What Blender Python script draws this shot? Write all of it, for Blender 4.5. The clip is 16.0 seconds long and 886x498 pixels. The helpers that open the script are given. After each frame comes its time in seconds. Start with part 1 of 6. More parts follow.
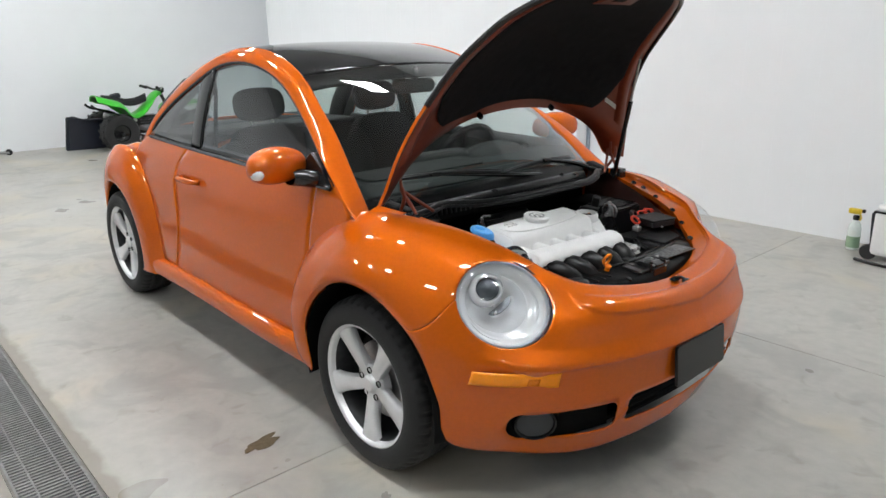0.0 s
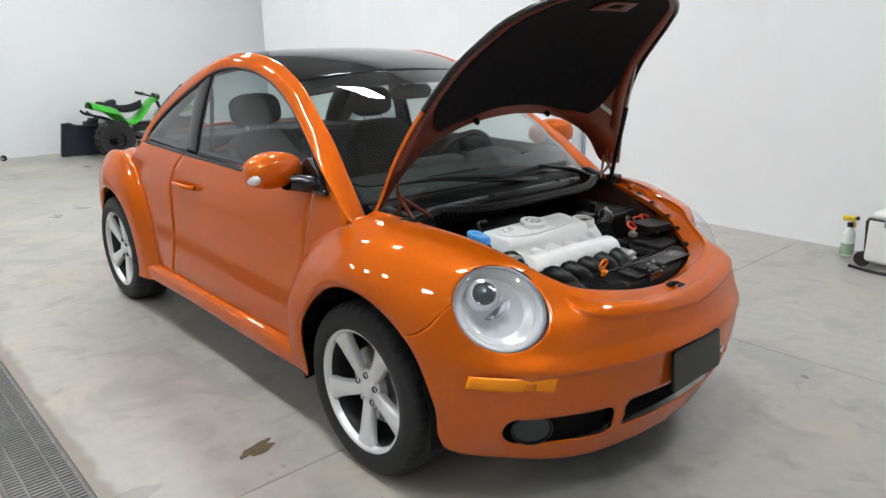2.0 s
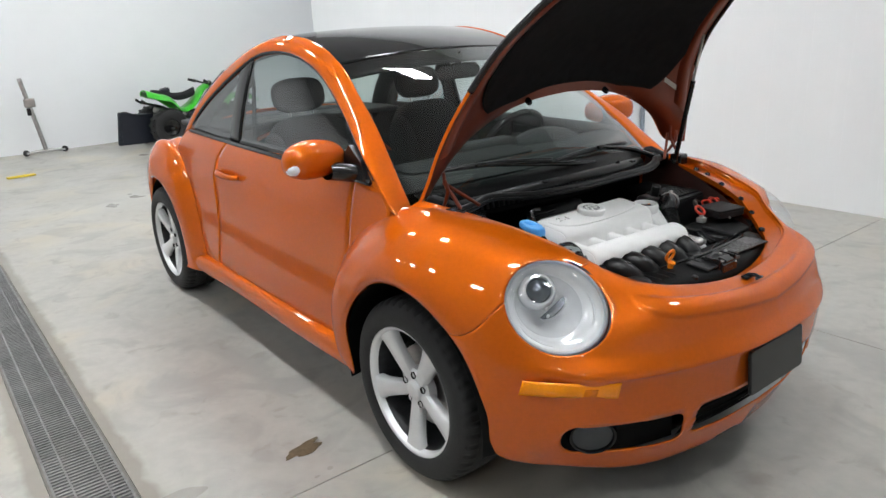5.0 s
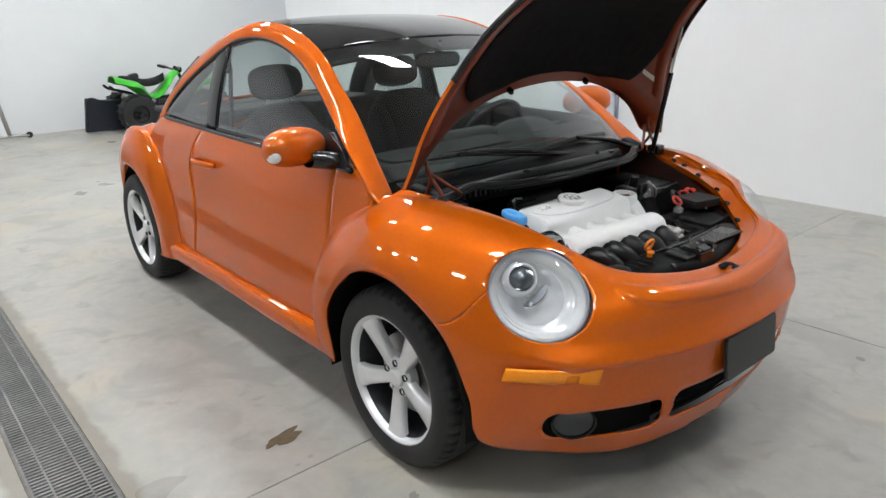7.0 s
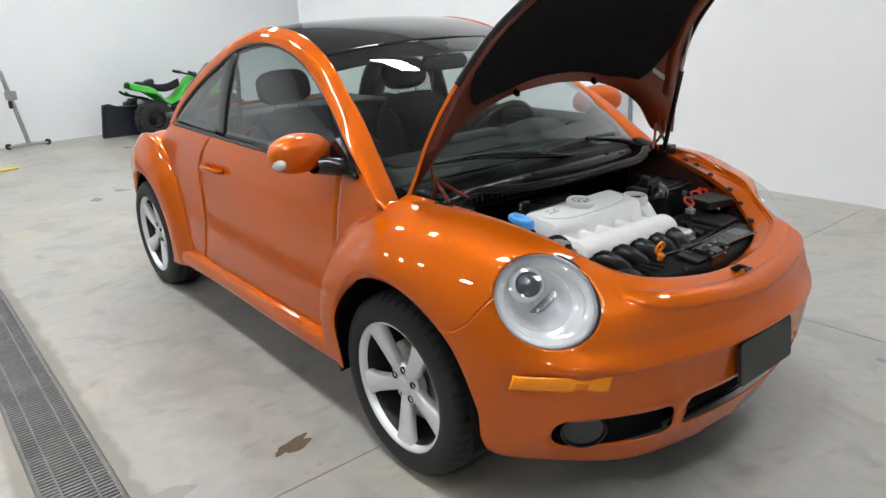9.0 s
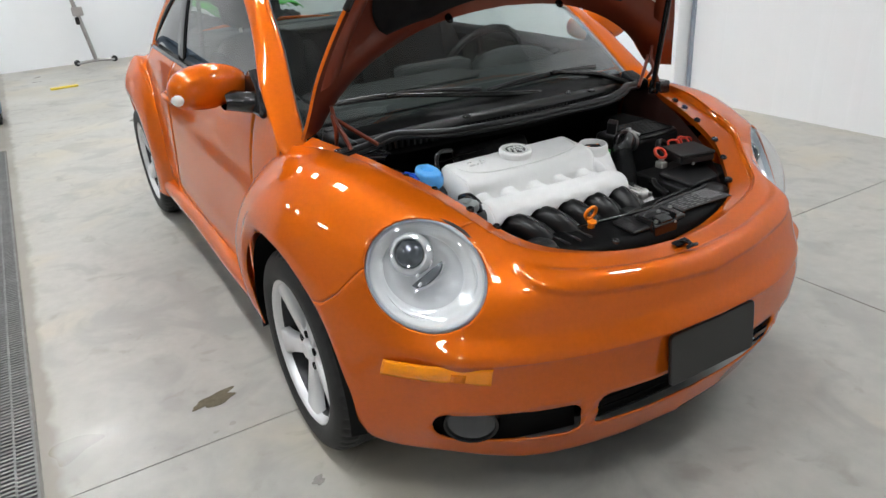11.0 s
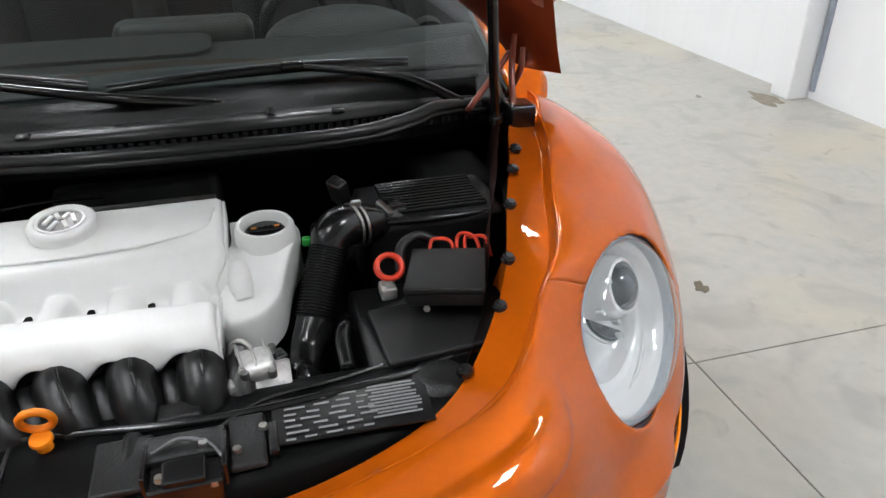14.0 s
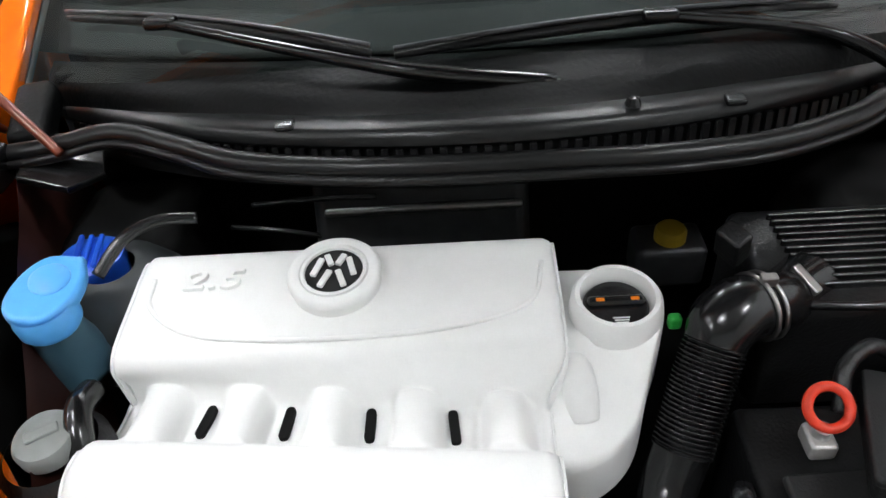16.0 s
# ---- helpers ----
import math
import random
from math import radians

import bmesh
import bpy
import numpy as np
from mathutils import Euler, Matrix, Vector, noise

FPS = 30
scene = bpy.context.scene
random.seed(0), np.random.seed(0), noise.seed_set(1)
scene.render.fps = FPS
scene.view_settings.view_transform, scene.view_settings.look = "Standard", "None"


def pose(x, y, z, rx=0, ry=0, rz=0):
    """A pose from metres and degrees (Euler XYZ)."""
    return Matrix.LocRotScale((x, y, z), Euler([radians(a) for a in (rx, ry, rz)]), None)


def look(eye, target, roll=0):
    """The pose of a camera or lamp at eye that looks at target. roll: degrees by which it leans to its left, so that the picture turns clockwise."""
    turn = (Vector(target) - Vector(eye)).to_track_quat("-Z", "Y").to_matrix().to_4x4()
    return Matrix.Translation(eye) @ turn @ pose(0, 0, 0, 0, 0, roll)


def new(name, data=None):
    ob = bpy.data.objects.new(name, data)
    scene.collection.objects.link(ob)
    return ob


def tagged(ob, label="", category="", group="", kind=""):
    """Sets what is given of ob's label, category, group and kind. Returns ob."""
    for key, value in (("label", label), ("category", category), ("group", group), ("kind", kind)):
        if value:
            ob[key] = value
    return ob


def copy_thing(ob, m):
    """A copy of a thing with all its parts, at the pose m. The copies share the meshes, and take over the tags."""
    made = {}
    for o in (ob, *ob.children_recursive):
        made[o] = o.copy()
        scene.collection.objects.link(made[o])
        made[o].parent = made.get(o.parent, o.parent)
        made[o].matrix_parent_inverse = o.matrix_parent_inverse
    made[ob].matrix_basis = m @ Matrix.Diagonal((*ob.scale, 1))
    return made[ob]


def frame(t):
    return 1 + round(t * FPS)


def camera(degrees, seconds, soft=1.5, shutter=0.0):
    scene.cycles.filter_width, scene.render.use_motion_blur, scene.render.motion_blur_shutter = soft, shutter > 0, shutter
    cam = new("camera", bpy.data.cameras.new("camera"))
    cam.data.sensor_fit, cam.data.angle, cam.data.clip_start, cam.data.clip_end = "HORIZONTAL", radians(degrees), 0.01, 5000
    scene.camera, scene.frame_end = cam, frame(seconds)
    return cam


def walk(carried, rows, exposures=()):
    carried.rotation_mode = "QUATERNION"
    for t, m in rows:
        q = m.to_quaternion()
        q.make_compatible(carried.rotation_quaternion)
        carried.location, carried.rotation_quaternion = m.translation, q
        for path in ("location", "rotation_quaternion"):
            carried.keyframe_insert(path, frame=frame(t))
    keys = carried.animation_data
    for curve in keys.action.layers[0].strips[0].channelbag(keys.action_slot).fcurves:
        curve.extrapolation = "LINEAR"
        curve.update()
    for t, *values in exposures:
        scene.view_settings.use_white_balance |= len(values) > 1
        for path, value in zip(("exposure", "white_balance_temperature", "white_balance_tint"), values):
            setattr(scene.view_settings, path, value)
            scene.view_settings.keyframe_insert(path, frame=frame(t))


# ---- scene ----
cam = camera(64.6, 16.0)
METRES, EYE, TILT, LEAN, TURN = 8.0, 1.5, 0.0, 0.0, 0.0
PATH = [
    (0, (1.849, -2.063, 1.483), (0.414, -0.795, 0.905), -1.0),
    (0.5, (1.849, -2.063, 1.475), (0.419, -0.776, 0.93), -1.1),
    (1, (1.851, -2.063, 1.473), (0.422, -0.771, 0.935), -1.5),
    (1.5, (1.849, -2.067, 1.477), (0.421, -0.783, 0.915), -1.2),
    (2, (1.848, -2.068, 1.474), (0.418, -0.786, 0.917), -0.8),
    (2.5, (1.83, -2.07, 1.469), (0.413, -0.788, 0.877), -1.2),
    (3, (1.797, -2.077, 1.466), (0.402, -0.768, 0.882), -1.0),
    (3.5, (1.751, -2.015, 1.453), (0.318, -0.787, 0.789), -1.0),
    (3.7, (1.742, -1.961, 1.453), (0.238, -0.782, 0.863), -0.4),
    (5.8, (1.729, -1.946, 1.476), (0.218, -0.795, 0.848), -3.7),
    (6, (1.732, -1.987, 1.473), (0.242, -0.812, 0.841), -2.3),
    (6.5, (1.733, -2.018, 1.465), (0.305, -0.784, 0.804), -1.1),
    (7, (1.714, -1.98, 1.465), (0.255, -0.771, 0.827), -2.0),
    (7.5, (1.702, -1.918, 1.465), (0.241, -0.712, 0.824), -2.5),
    (8, (1.698, -1.877, 1.455), (0.202, -0.703, 0.836), -1.9),
    (8.5, (1.703, -1.888, 1.463), (0.181, -0.745, 0.846), -2.6),
    (9, (1.713, -1.932, 1.474), (0.222, -0.762, 0.836), -3.2),
    (9.5, (1.723, -1.911, 1.441), (0.352, -0.646, 0.719), -4.0),
    (9.7, (1.72, -1.863, 1.442), (0.354, -0.594, 0.719), -4.9),
    (11.8, (1.803, -0.939, 1.427), (0.144, -0.271, 0.532), -5.0),
    (12, (1.798, -0.857, 1.388), (0.141, -0.187, 0.491), -6.1),
    (12.5, (1.681, -0.566, 1.359), (0.067, 0.193, 0.455), -3.3),
    (13, (1.576, -0.271, 1.312), (-0.051, 0.294, 0.296), -2.3),
    (13.5, (1.44, -0.034, 1.302), (-0.243, 0.395, 0.311), 0.3),
    (14, (1.219, 0.125, 1.297), (-0.469, 0.59, 0.331), -0.5),
    (14.5, (1.025, 0.221, 1.256), (-0.662, 0.515, 0.222), 1.0),
    (15, (0.859, 0.245, 1.288), (-0.844, 0.224, 0.239), -1.0),
    (15.5, (0.772, 0.104, 1.303), (-0.868, 0.065, 0.159), -2.5),
    (16, (0.731, -0.015, 1.308), (-0.8, -0.123, 0.025), -5.5),
]
walk(cam, [(t, look(eye, target, roll)) for t, eye, target, roll in PATH], [(0, 0.08), (9.7, 0.10), (12.0, 0.24), (13.0, 0.34), (14.0, 0.33), (14.5, 0.34), (15.0, 0.50), (15.5, 0.74), (16.0, 0.56)])

# ---- world and lights ----
world = bpy.data.worlds.new("world")
scene.world = world
world.use_nodes = True
_bg = world.node_tree.nodes["Background"]
_bg.inputs[0].default_value = (0.9, 0.95, 1.0, 1)
_bg.inputs[1].default_value = 1.0

CEIL = 4.6
LAMP_W = 66.0
LAMP_ROWS = [(x, y) for x in (-7.4, -4.7, -2.0, 0.7, 3.4) for y in (-5.8, -1.6, 1.2) if (x, y) not in ((3.4, 1.2), (0.7, 1.2), (3.4, -1.6))] + [(1.9, 2.3), (2.3, -1.6)]

# ---- materials ----


def mat(name, colour, rough=0.5, metal=0.0, coat=0.0, bump=0.0, scale=40.0, vary=0.12, spec=0.5, detail=4.0, rvary=0.0, coords="Object"):
    """A principled material with colour variation at two scales and fine relief."""
    m = bpy.data.materials.new(name)
    m.use_nodes = True
    nt = m.node_tree
    b = nt.nodes["Principled BSDF"]
    b.inputs["Roughness"].default_value = rough
    b.inputs["Metallic"].default_value = metal
    b.inputs["Coat Weight"].default_value = coat
    b.inputs["Coat Roughness"].default_value = 0.02
    b.inputs["Specular IOR Level"].default_value = spec
    tc = nt.nodes.new("ShaderNodeTexCoord")
    n1 = nt.nodes.new("ShaderNodeTexNoise")
    n1.inputs["Scale"].default_value = scale
    n1.inputs["Detail"].default_value = detail
    n2 = nt.nodes.new("ShaderNodeTexNoise")
    n2.inputs["Scale"].default_value = scale * 0.09
    n2.inputs["Detail"].default_value = 3.0
    for n in (n1, n2):
        nt.links.new(tc.outputs[coords], n.inputs["Vector"])
    add = nt.nodes.new("ShaderNodeMath")
    add.operation = "ADD"
    nt.links.new(n1.outputs["Fac"], add.inputs[0])
    nt.links.new(n2.outputs["Fac"], add.inputs[1])
    ramp = nt.nodes.new("ShaderNodeMapRange")
    ramp.inputs["From Min"].default_value = 0.6
    ramp.inputs["From Max"].default_value = 1.4
    ramp.inputs["To Min"].default_value = 1 - vary
    ramp.inputs["To Max"].default_value = 1 + vary
    nt.links.new(add.outputs[0], ramp.inputs["Value"])
    mul = nt.nodes.new("ShaderNodeVectorMath")
    mul.operation = "SCALE"
    mul.inputs[0].default_value = colour
    nt.links.new(ramp.outputs[0], mul.inputs["Scale"])
    nt.links.new(mul.outputs[0], b.inputs["Base Color"])
    if rvary:
        rr = nt.nodes.new("ShaderNodeMapRange")
        rr.inputs["From Min"].default_value, rr.inputs["From Max"].default_value = 0.3, 0.7
        rr.inputs["To Min"].default_value, rr.inputs["To Max"].default_value = rough - rvary, rough + rvary
        nt.links.new(n2.outputs["Fac"], rr.inputs["Value"])
        nt.links.new(rr.outputs[0], b.inputs["Roughness"])
    if bump:
        bp = nt.nodes.new("ShaderNodeBump")
        bp.inputs["Strength"].default_value = bump
        bp.inputs["Distance"].default_value = 0.004
        nt.links.new(n1.outputs["Fac"], bp.inputs["Height"])
        nt.links.new(bp.outputs[0], b.inputs["Normal"])
    return m


def glass_mat(name, tint, rough=0.0, reflect=0.045):
    """Thin sheet glass: tinted see-through with a mirror-like share that grows at grazing angles."""
    m = bpy.data.materials.new(name)
    m.use_nodes = True
    nt = m.node_tree
    nt.nodes.clear()
    out = nt.nodes.new("ShaderNodeOutputMaterial")
    tr = nt.nodes.new("ShaderNodeBsdfTransparent")
    tr.inputs[0].default_value = (*tint, 1)
    gl = nt.nodes.new("ShaderNodeBsdfGlossy")
    gl.inputs["Roughness"].default_value = rough
    lw = nt.nodes.new("ShaderNodeLayerWeight")
    lw.inputs["Blend"].default_value = 0.5
    pw = nt.nodes.new("ShaderNodeMath")
    pw.operation = "POWER"
    pw.inputs[1].default_value = 4.0
    nt.links.new(lw.outputs["Facing"], pw.inputs[0])
    fr = nt.nodes.new("ShaderNodeMath")
    fr.operation = "MULTIPLY_ADD"
    fr.inputs[1].default_value, fr.inputs[2].default_value = 0.85, reflect
    nt.links.new(pw.outputs[0], fr.inputs[0])
    mx = nt.nodes.new("ShaderNodeMixShader")
    nt.links.new(fr.outputs[0], mx.inputs[0])
    nt.links.new(tr.outputs[0], mx.inputs[1])
    nt.links.new(gl.outputs[0], mx.inputs[2])
    nt.links.new(mx.outputs[0], out.inputs[0])
    return m


def glow_mat(name, colour, power):
    m = bpy.data.materials.new(name)
    m.use_nodes = True
    b = m.node_tree.nodes["Principled BSDF"]
    b.inputs["Base Color"].default_value = (0.9, 0.9, 0.9, 1)
    b.inputs["Emission Color"].default_value = (*colour, 1)
    b.inputs["Emission Strength"].default_value = power
    return m


def paint_mat(name, colour):
    """Metallic car paint: flakes under a clear coat."""
    m = mat(name, colour, rough=0.46, metal=0.46, coat=0.9, spec=0.0, bump=0.0, scale=900, vary=0.07)
    b = m.node_tree.nodes["Principled BSDF"]
    b.inputs["Coat Roughness"].default_value = 0.012
    b.inputs["Specular Tint"].default_value = (1.0, 0.42, 0.12, 1)
    return m


PAINT = paint_mat("copper_orange_paint", (0.60, 0.116, 0.005))
# Body orange taken down to near-black: the bay walls' shade is in this colour.
BAYSIDE = mat("shaded_bay_paint", (0.03, 0.007, 0.004), rough=0.5, scale=30, vary=0.4)
# Darkened copy of the body orange; holds the shade under the open bonnet.
PAINT_IN = mat("orange_paint_shaded", (0.18, 0.030, 0.009), rough=0.42, metal=0.3, coat=0.4, scale=30)
BLACK = mat("black_plastic", (0.0095, 0.0095, 0.010), rough=0.36, spec=0.45, bump=0.25, scale=260, vary=0.2)
SATIN = mat("satin_black", (0.0085, 0.0085, 0.009), rough=0.20, spec=0.55, scale=60, vary=0.25)
GLOSSB = mat("gloss_black", (0.004, 0.004, 0.005), rough=0.05, spec=0.35, coat=0.15, scale=20, vary=0.1)
RUBBER = mat("tyre_rubber", (0.012, 0.012, 0.0125), rough=0.68, bump=0.3, scale=180, vary=0.3)
GREYD = mat("dull_grey_metal", (0.03, 0.031, 0.033), rough=0.45, metal=0.4, scale=40, vary=0.4)
ALLOY = mat("silver_alloy", (0.76, 0.76, 0.77), rough=0.34, metal=0.5, coat=0.5, scale=300, vary=0.05)
STEEL = mat("bare_steel", (0.45, 0.44, 0.43), rough=0.35, metal=1.0, scale=120, vary=0.2)
CHROME = mat("reflector_chrome", (0.95, 0.955, 0.96), rough=0.16, metal=0.22, coat=0.4, scale=10, vary=0.03)
GREYP = mat("grey_plastic", (0.25, 0.29, 0.335), rough=0.4, scale=80)
COVER = mat("silver_grey_plastic", (0.80, 0.80, 0.79), rough=0.42, metal=0.0, coat=0.1, bump=0.04, scale=500, vary=0.03)
GLASS = glass_mat("tinted_glass", (0.78, 0.85, 0.83), reflect=0.085)
GLASS_D = glass_mat("dark_tinted_glass", (0.72, 0.77, 0.77), reflect=0.09)
LENS = glass_mat("clear_lens", (0.97, 0.98, 0.99), reflect=0.05)
GLASS_R = glass_mat("rear_tinted_glass", (0.50, 0.54, 0.55), reflect=0.14)
AMBER = mat("amber_plastic", (1.0, 0.30, 0.0), rough=0.2, metal=0.0, coat=0.3, spec=0.3, scale=200, vary=0.08, bump=0.03)
MATTEB = mat("matte_black_plastic", (0.010, 0.010, 0.0105), rough=0.55, spec=0.4, bump=0.2, scale=400, vary=0.2)
RUNM = mat("moulded_black_plastic", (0.006, 0.006, 0.0064), rough=0.34, spec=0.4, bump=0.1, scale=200, vary=0.2)
AMBER_D = mat("dark_amber_plastic", (0.72, 0.17, 0.0), rough=0.2, spec=0.3, scale=200, vary=0.15)
LINER = mat("black_felt", (0.015, 0.015, 0.0155), rough=0.95, bump=0.4, scale=300, vary=0.3, spec=0.1)
# Near-black that puts the shade of recesses and hollow spaces into the colour.
DARKV = mat("void_shade", (0.008, 0.008, 0.008), rough=0.9, scale=10, spec=0.1)

# ---- mesh helpers ----


def finish(ob, material, smooth=True):
    me = ob.data
    if material is not None:
        me.materials.append(material)
    if smooth:
        me.polygons.foreach_set("use_smooth", [True] * len(me.polygons))
    return ob


def thing(name, label, category, at=(0, 0, 0), group="", kind=""):
    ob = new(name)
    ob.location = at
    return tagged(ob, label, category, group, kind)


def mesh_ob(name, verts, faces, material, parent=None, label="", smooth=True):
    me = bpy.data.meshes.new(name)
    me.from_pydata([tuple(map(float, v)) for v in verts], [], faces)
    me.update()
    ob = new(name, me)
    finish(ob, material, smooth)
    if parent is not None:
        ob.parent = parent
    if label:
        tagged(ob, label)
    return ob


def part(name, bm, material, parent=None, label="", smooth=True, sharp=None):
    me = bpy.data.meshes.new(name)
    bmesh.ops.recalc_face_normals(bm, faces=bm.faces)
    bm.to_mesh(me)
    bm.free()
    ob = new(name, me)
    finish(ob, material, smooth)
    if sharp:
        edge_split(ob, sharp)
    if parent is not None:
        ob.parent = parent
    if label:
        tagged(ob, label)
    return ob


def edge_split(ob, angle=35):
    ob.data.set_sharp_from_angle(angle=radians(angle))
    return ob


def thick(ob, t=0.003, off=-1):
    md = ob.modifiers.new("thickness", "SOLIDIFY")
    md.thickness, md.offset = t, off
    return ob


def weighted(ob):
    """Normals that follow the large faces, so that flats stay flat and only the rounded edges turn."""
    me = ob.data
    acc = [Vector((0, 0, 0)) for _ in me.vertices]
    for p in me.polygons:
        for i in p.vertices:
            acc[i] += p.normal * p.area
    me.normals_split_custom_set_from_vertices([v.normalized() for v in acc])
    return ob


def box(name, size, at, material, parent=None, label="", bev=0.004, rot=(0, 0, 0), seg=2, taper=None):
    """A box with rounded edges, its centre at the given place; taper: scale of the top face in x and y."""
    bm = bmesh.new()
    bmesh.ops.create_cube(bm, size=1)
    for v in bm.verts:
        if taper and v.co.z > 0:
            v.co.x *= taper[0]
            v.co.y *= taper[1]
        v.co = Vector((v.co.x * size[0], v.co.y * size[1], v.co.z * size[2]))
    if bev:
        bmesh.ops.bevel(bm, geom=bm.edges[:], offset=bev, segments=seg, affect="EDGES", profile=0.5)
    bmesh.ops.transform(bm, matrix=pose(*at, *rot), verts=bm.verts)
    if bev:
        return weighted(part(name, bm, material, parent, label))
    return part(name, bm, material, parent, label, sharp=40)


def lathe(name, profile, material, parent=None, label="", m=None, n=48, closed=False, sharp=40):
    """Turns a profile of (radius, height) pairs round the z axis, then places it with the matrix m."""
    verts, faces = [], []
    k = len(profile)
    for i in range(n):
        a = 2 * math.pi * i / n
        verts += [Vector((r * math.cos(a), r * math.sin(a), z)) for r, z in profile]
    for i in range(n):
        for j in range(k if closed else k - 1):
            a, b = i * k + j, i * k + (j + 1) % k
            c, d = ((i + 1) % n) * k + (j + 1) % k, ((i + 1) % n) * k + j
            faces.append((a, d, c, b))
    if m is not None:
        verts = [m @ v for v in verts]
    ob = mesh_ob(name, verts, faces, material, parent, label)
    return edge_split(ob, sharp) if sharp else ob


def cr(P, t):
    """Catmull-Rom through the control points P (n, ...) at the parameters t in 0..n-1."""
    P = np.asarray(P, float)
    n = len(P)
    t = np.clip(np.asarray(t, float), 0, n - 1)
    i = np.minimum(t.astype(int), n - 2)
    f = (t - i).reshape(-1, *([1] * (P.ndim - 1)))
    p0 = np.where((i > 0).reshape(f.shape), P[np.maximum(i - 1, 0)], 2 * P[i] - P[i + 1])
    p3 = np.where((i < n - 2).reshape(f.shape), P[np.minimum(i + 2, n - 1)], 2 * P[i + 1] - P[i])
    p1, p2 = P[i], P[i + 1]
    return 0.5 * (2 * p1 + (p2 - p0) * f + (2 * p0 - 5 * p1 + 4 * p2 - p3) * f ** 2 + (3 * p1 - p0 - 3 * p2 + p3) * f ** 3)


def curve(P, n):
    return cr(P, np.linspace(0, len(P) - 1, n))


def net(C, us, vs):
    """Samples the net C on a grid: us (m,) per row or (m, n) varying with v; vs (n,)."""
    C = np.asarray(C, float)
    cols = cr(C.swapaxes(0, 1), vs)            # (n, U, 3)
    us = np.asarray(us, float)
    out = np.zeros((us.shape[0], len(vs), 3))
    for j in range(len(vs)):
        out[:, j] = cr(cols[j], us[:, j] if us.ndim == 2 else us)
    return out


def grid_faces(m, n, flip=False):
    f = [(i * n + j, (i + 1) * n + j, (i + 1) * n + j + 1, i * n + j + 1) for i in range(m - 1) for j in range(n - 1)]
    return [q[::-1] for q in f] if flip else f


def sheet(name, G, material, parent=None, label="", flip=False, t=0.0, cuts=(), off=-1):
    """A sheet from a grid of points G (m, n, 3), with holes cut by (inside, snap) pairs."""
    m, n = G.shape[:2]
    verts = G.reshape(-1, 3).copy()
    faces = grid_faces(m, n, flip)
    for inside, snap in cuts:
        flag = np.array([inside(p) for p in verts])
        kept, edge = [], set()
        for f in faces:
            c = sum(flag[i] for i in f)
            if c >= 3 or (c == 2 and inside(verts[list(f)].mean(0))):
                continue
            kept.append(f)
            for i in f:
                if flag[i]:
                    edge.add(i)
        used_before = {}
        for f in faces:
            for i in f:
                used_before[i] = used_before.get(i, 0) + 1
        used_after = {}
        for f in kept:
            for i in f:
                used_after[i] = used_after.get(i, 0) + 1
        for i, c in used_after.items():
            if c < used_before[i] and snap is not None and (flag[i] or any(True for _ in (0,))):
                q = snap(verts[i])
                if np.linalg.norm(q - verts[i]) < 0.03:
                    verts[i] = q
        faces = kept
    used = sorted({i for f in faces for i in f})
    at = {i: k for k, i in enumerate(used)}
    ob = mesh_ob(name, verts[used], [tuple(at[i] for i in f) for f in faces], material, parent, label)
    if t:
        thick(ob, t, off)
    return ob


def mirrored(G):
    return G * np.array([1, -1, 1])


def tube(name, pts, r, material, parent=None, label="", n=10, close=False, k=None, caps=True):
    """A round tube along a smooth curve through pts; r: radius, or one per control point."""
    pts = np.asarray(pts, float)
    k = k or 8 * len(pts)
    P = curve(pts, k) if not close else cr(np.vstack([pts, pts[:1]]), np.linspace(0, len(pts), k, endpoint=False))
    R = np.full(k, r) if np.isscalar(r) else cr(np.asarray(r, float)[:, None], np.linspace(0, len(pts) - 1, k))[:, 0]
    T = np.gradient(P, axis=0) if not close else np.roll(P, -1, 0) - np.roll(P, 1, 0)
    T /= np.linalg.norm(T, axis=1)[:, None] + 1e-9
    verts, faces = [], []
    nrm = np.cross(T[0], (0.31, 0.2, 0.93))
    nrm /= np.linalg.norm(nrm)
    for i in range(k):
        nrm = nrm - T[i] * (nrm @ T[i])
        nrm /= np.linalg.norm(nrm) + 1e-9
        bi = np.cross(T[i], nrm)
        for j in range(n):
            a = 2 * math.pi * j / n
            verts.append(P[i] + R[i] * (math.cos(a) * nrm + math.sin(a) * bi))
    for i in range(k if close else k - 1):
        for j in range(n):
            i2 = (i + 1) % k
            faces.append((i * n + j, i * n + (j + 1) % n, i2 * n + (j + 1) % n, i2 * n + j))
    if caps and not close:
        faces.append(tuple(range(n))[::-1])
        faces.append(tuple((k - 1) * n + j for j in range(n)))
    return mesh_ob(name, verts, faces, material, parent, label)


def prism(name, outline, z0, z1, material, parent=None, label="", bev=0.003, m=None, seg=2):
    """Extrudes an outline (x, y) from z0 to z1 with rounded top and bottom edges."""
    bm = bmesh.new()
    vs = [bm.verts.new((x, y, z0)) for x, y in outline]
    f = bm.faces.new(vs)
    r = bmesh.ops.extrude_face_region(bm, geom=[f])
    bmesh.ops.translate(bm, vec=(0, 0, z1 - z0), verts=[v for v in r["geom"] if isinstance(v, bmesh.types.BMVert)])
    if bev:
        rim = [e for e in bm.edges if abs(e.verts[0].co.z - e.verts[1].co.z) < 1e-6]
        bmesh.ops.bevel(bm, geom=rim, offset=bev, segments=seg, affect="EDGES", profile=0.5)
    if m is not None:
        bmesh.ops.transform(bm, matrix=m, verts=bm.verts)
    if bev and len(outline) > 12:
        return weighted(part(name, bm, material, parent, label))
    return part(name, bm, material, parent, label, sharp=25)


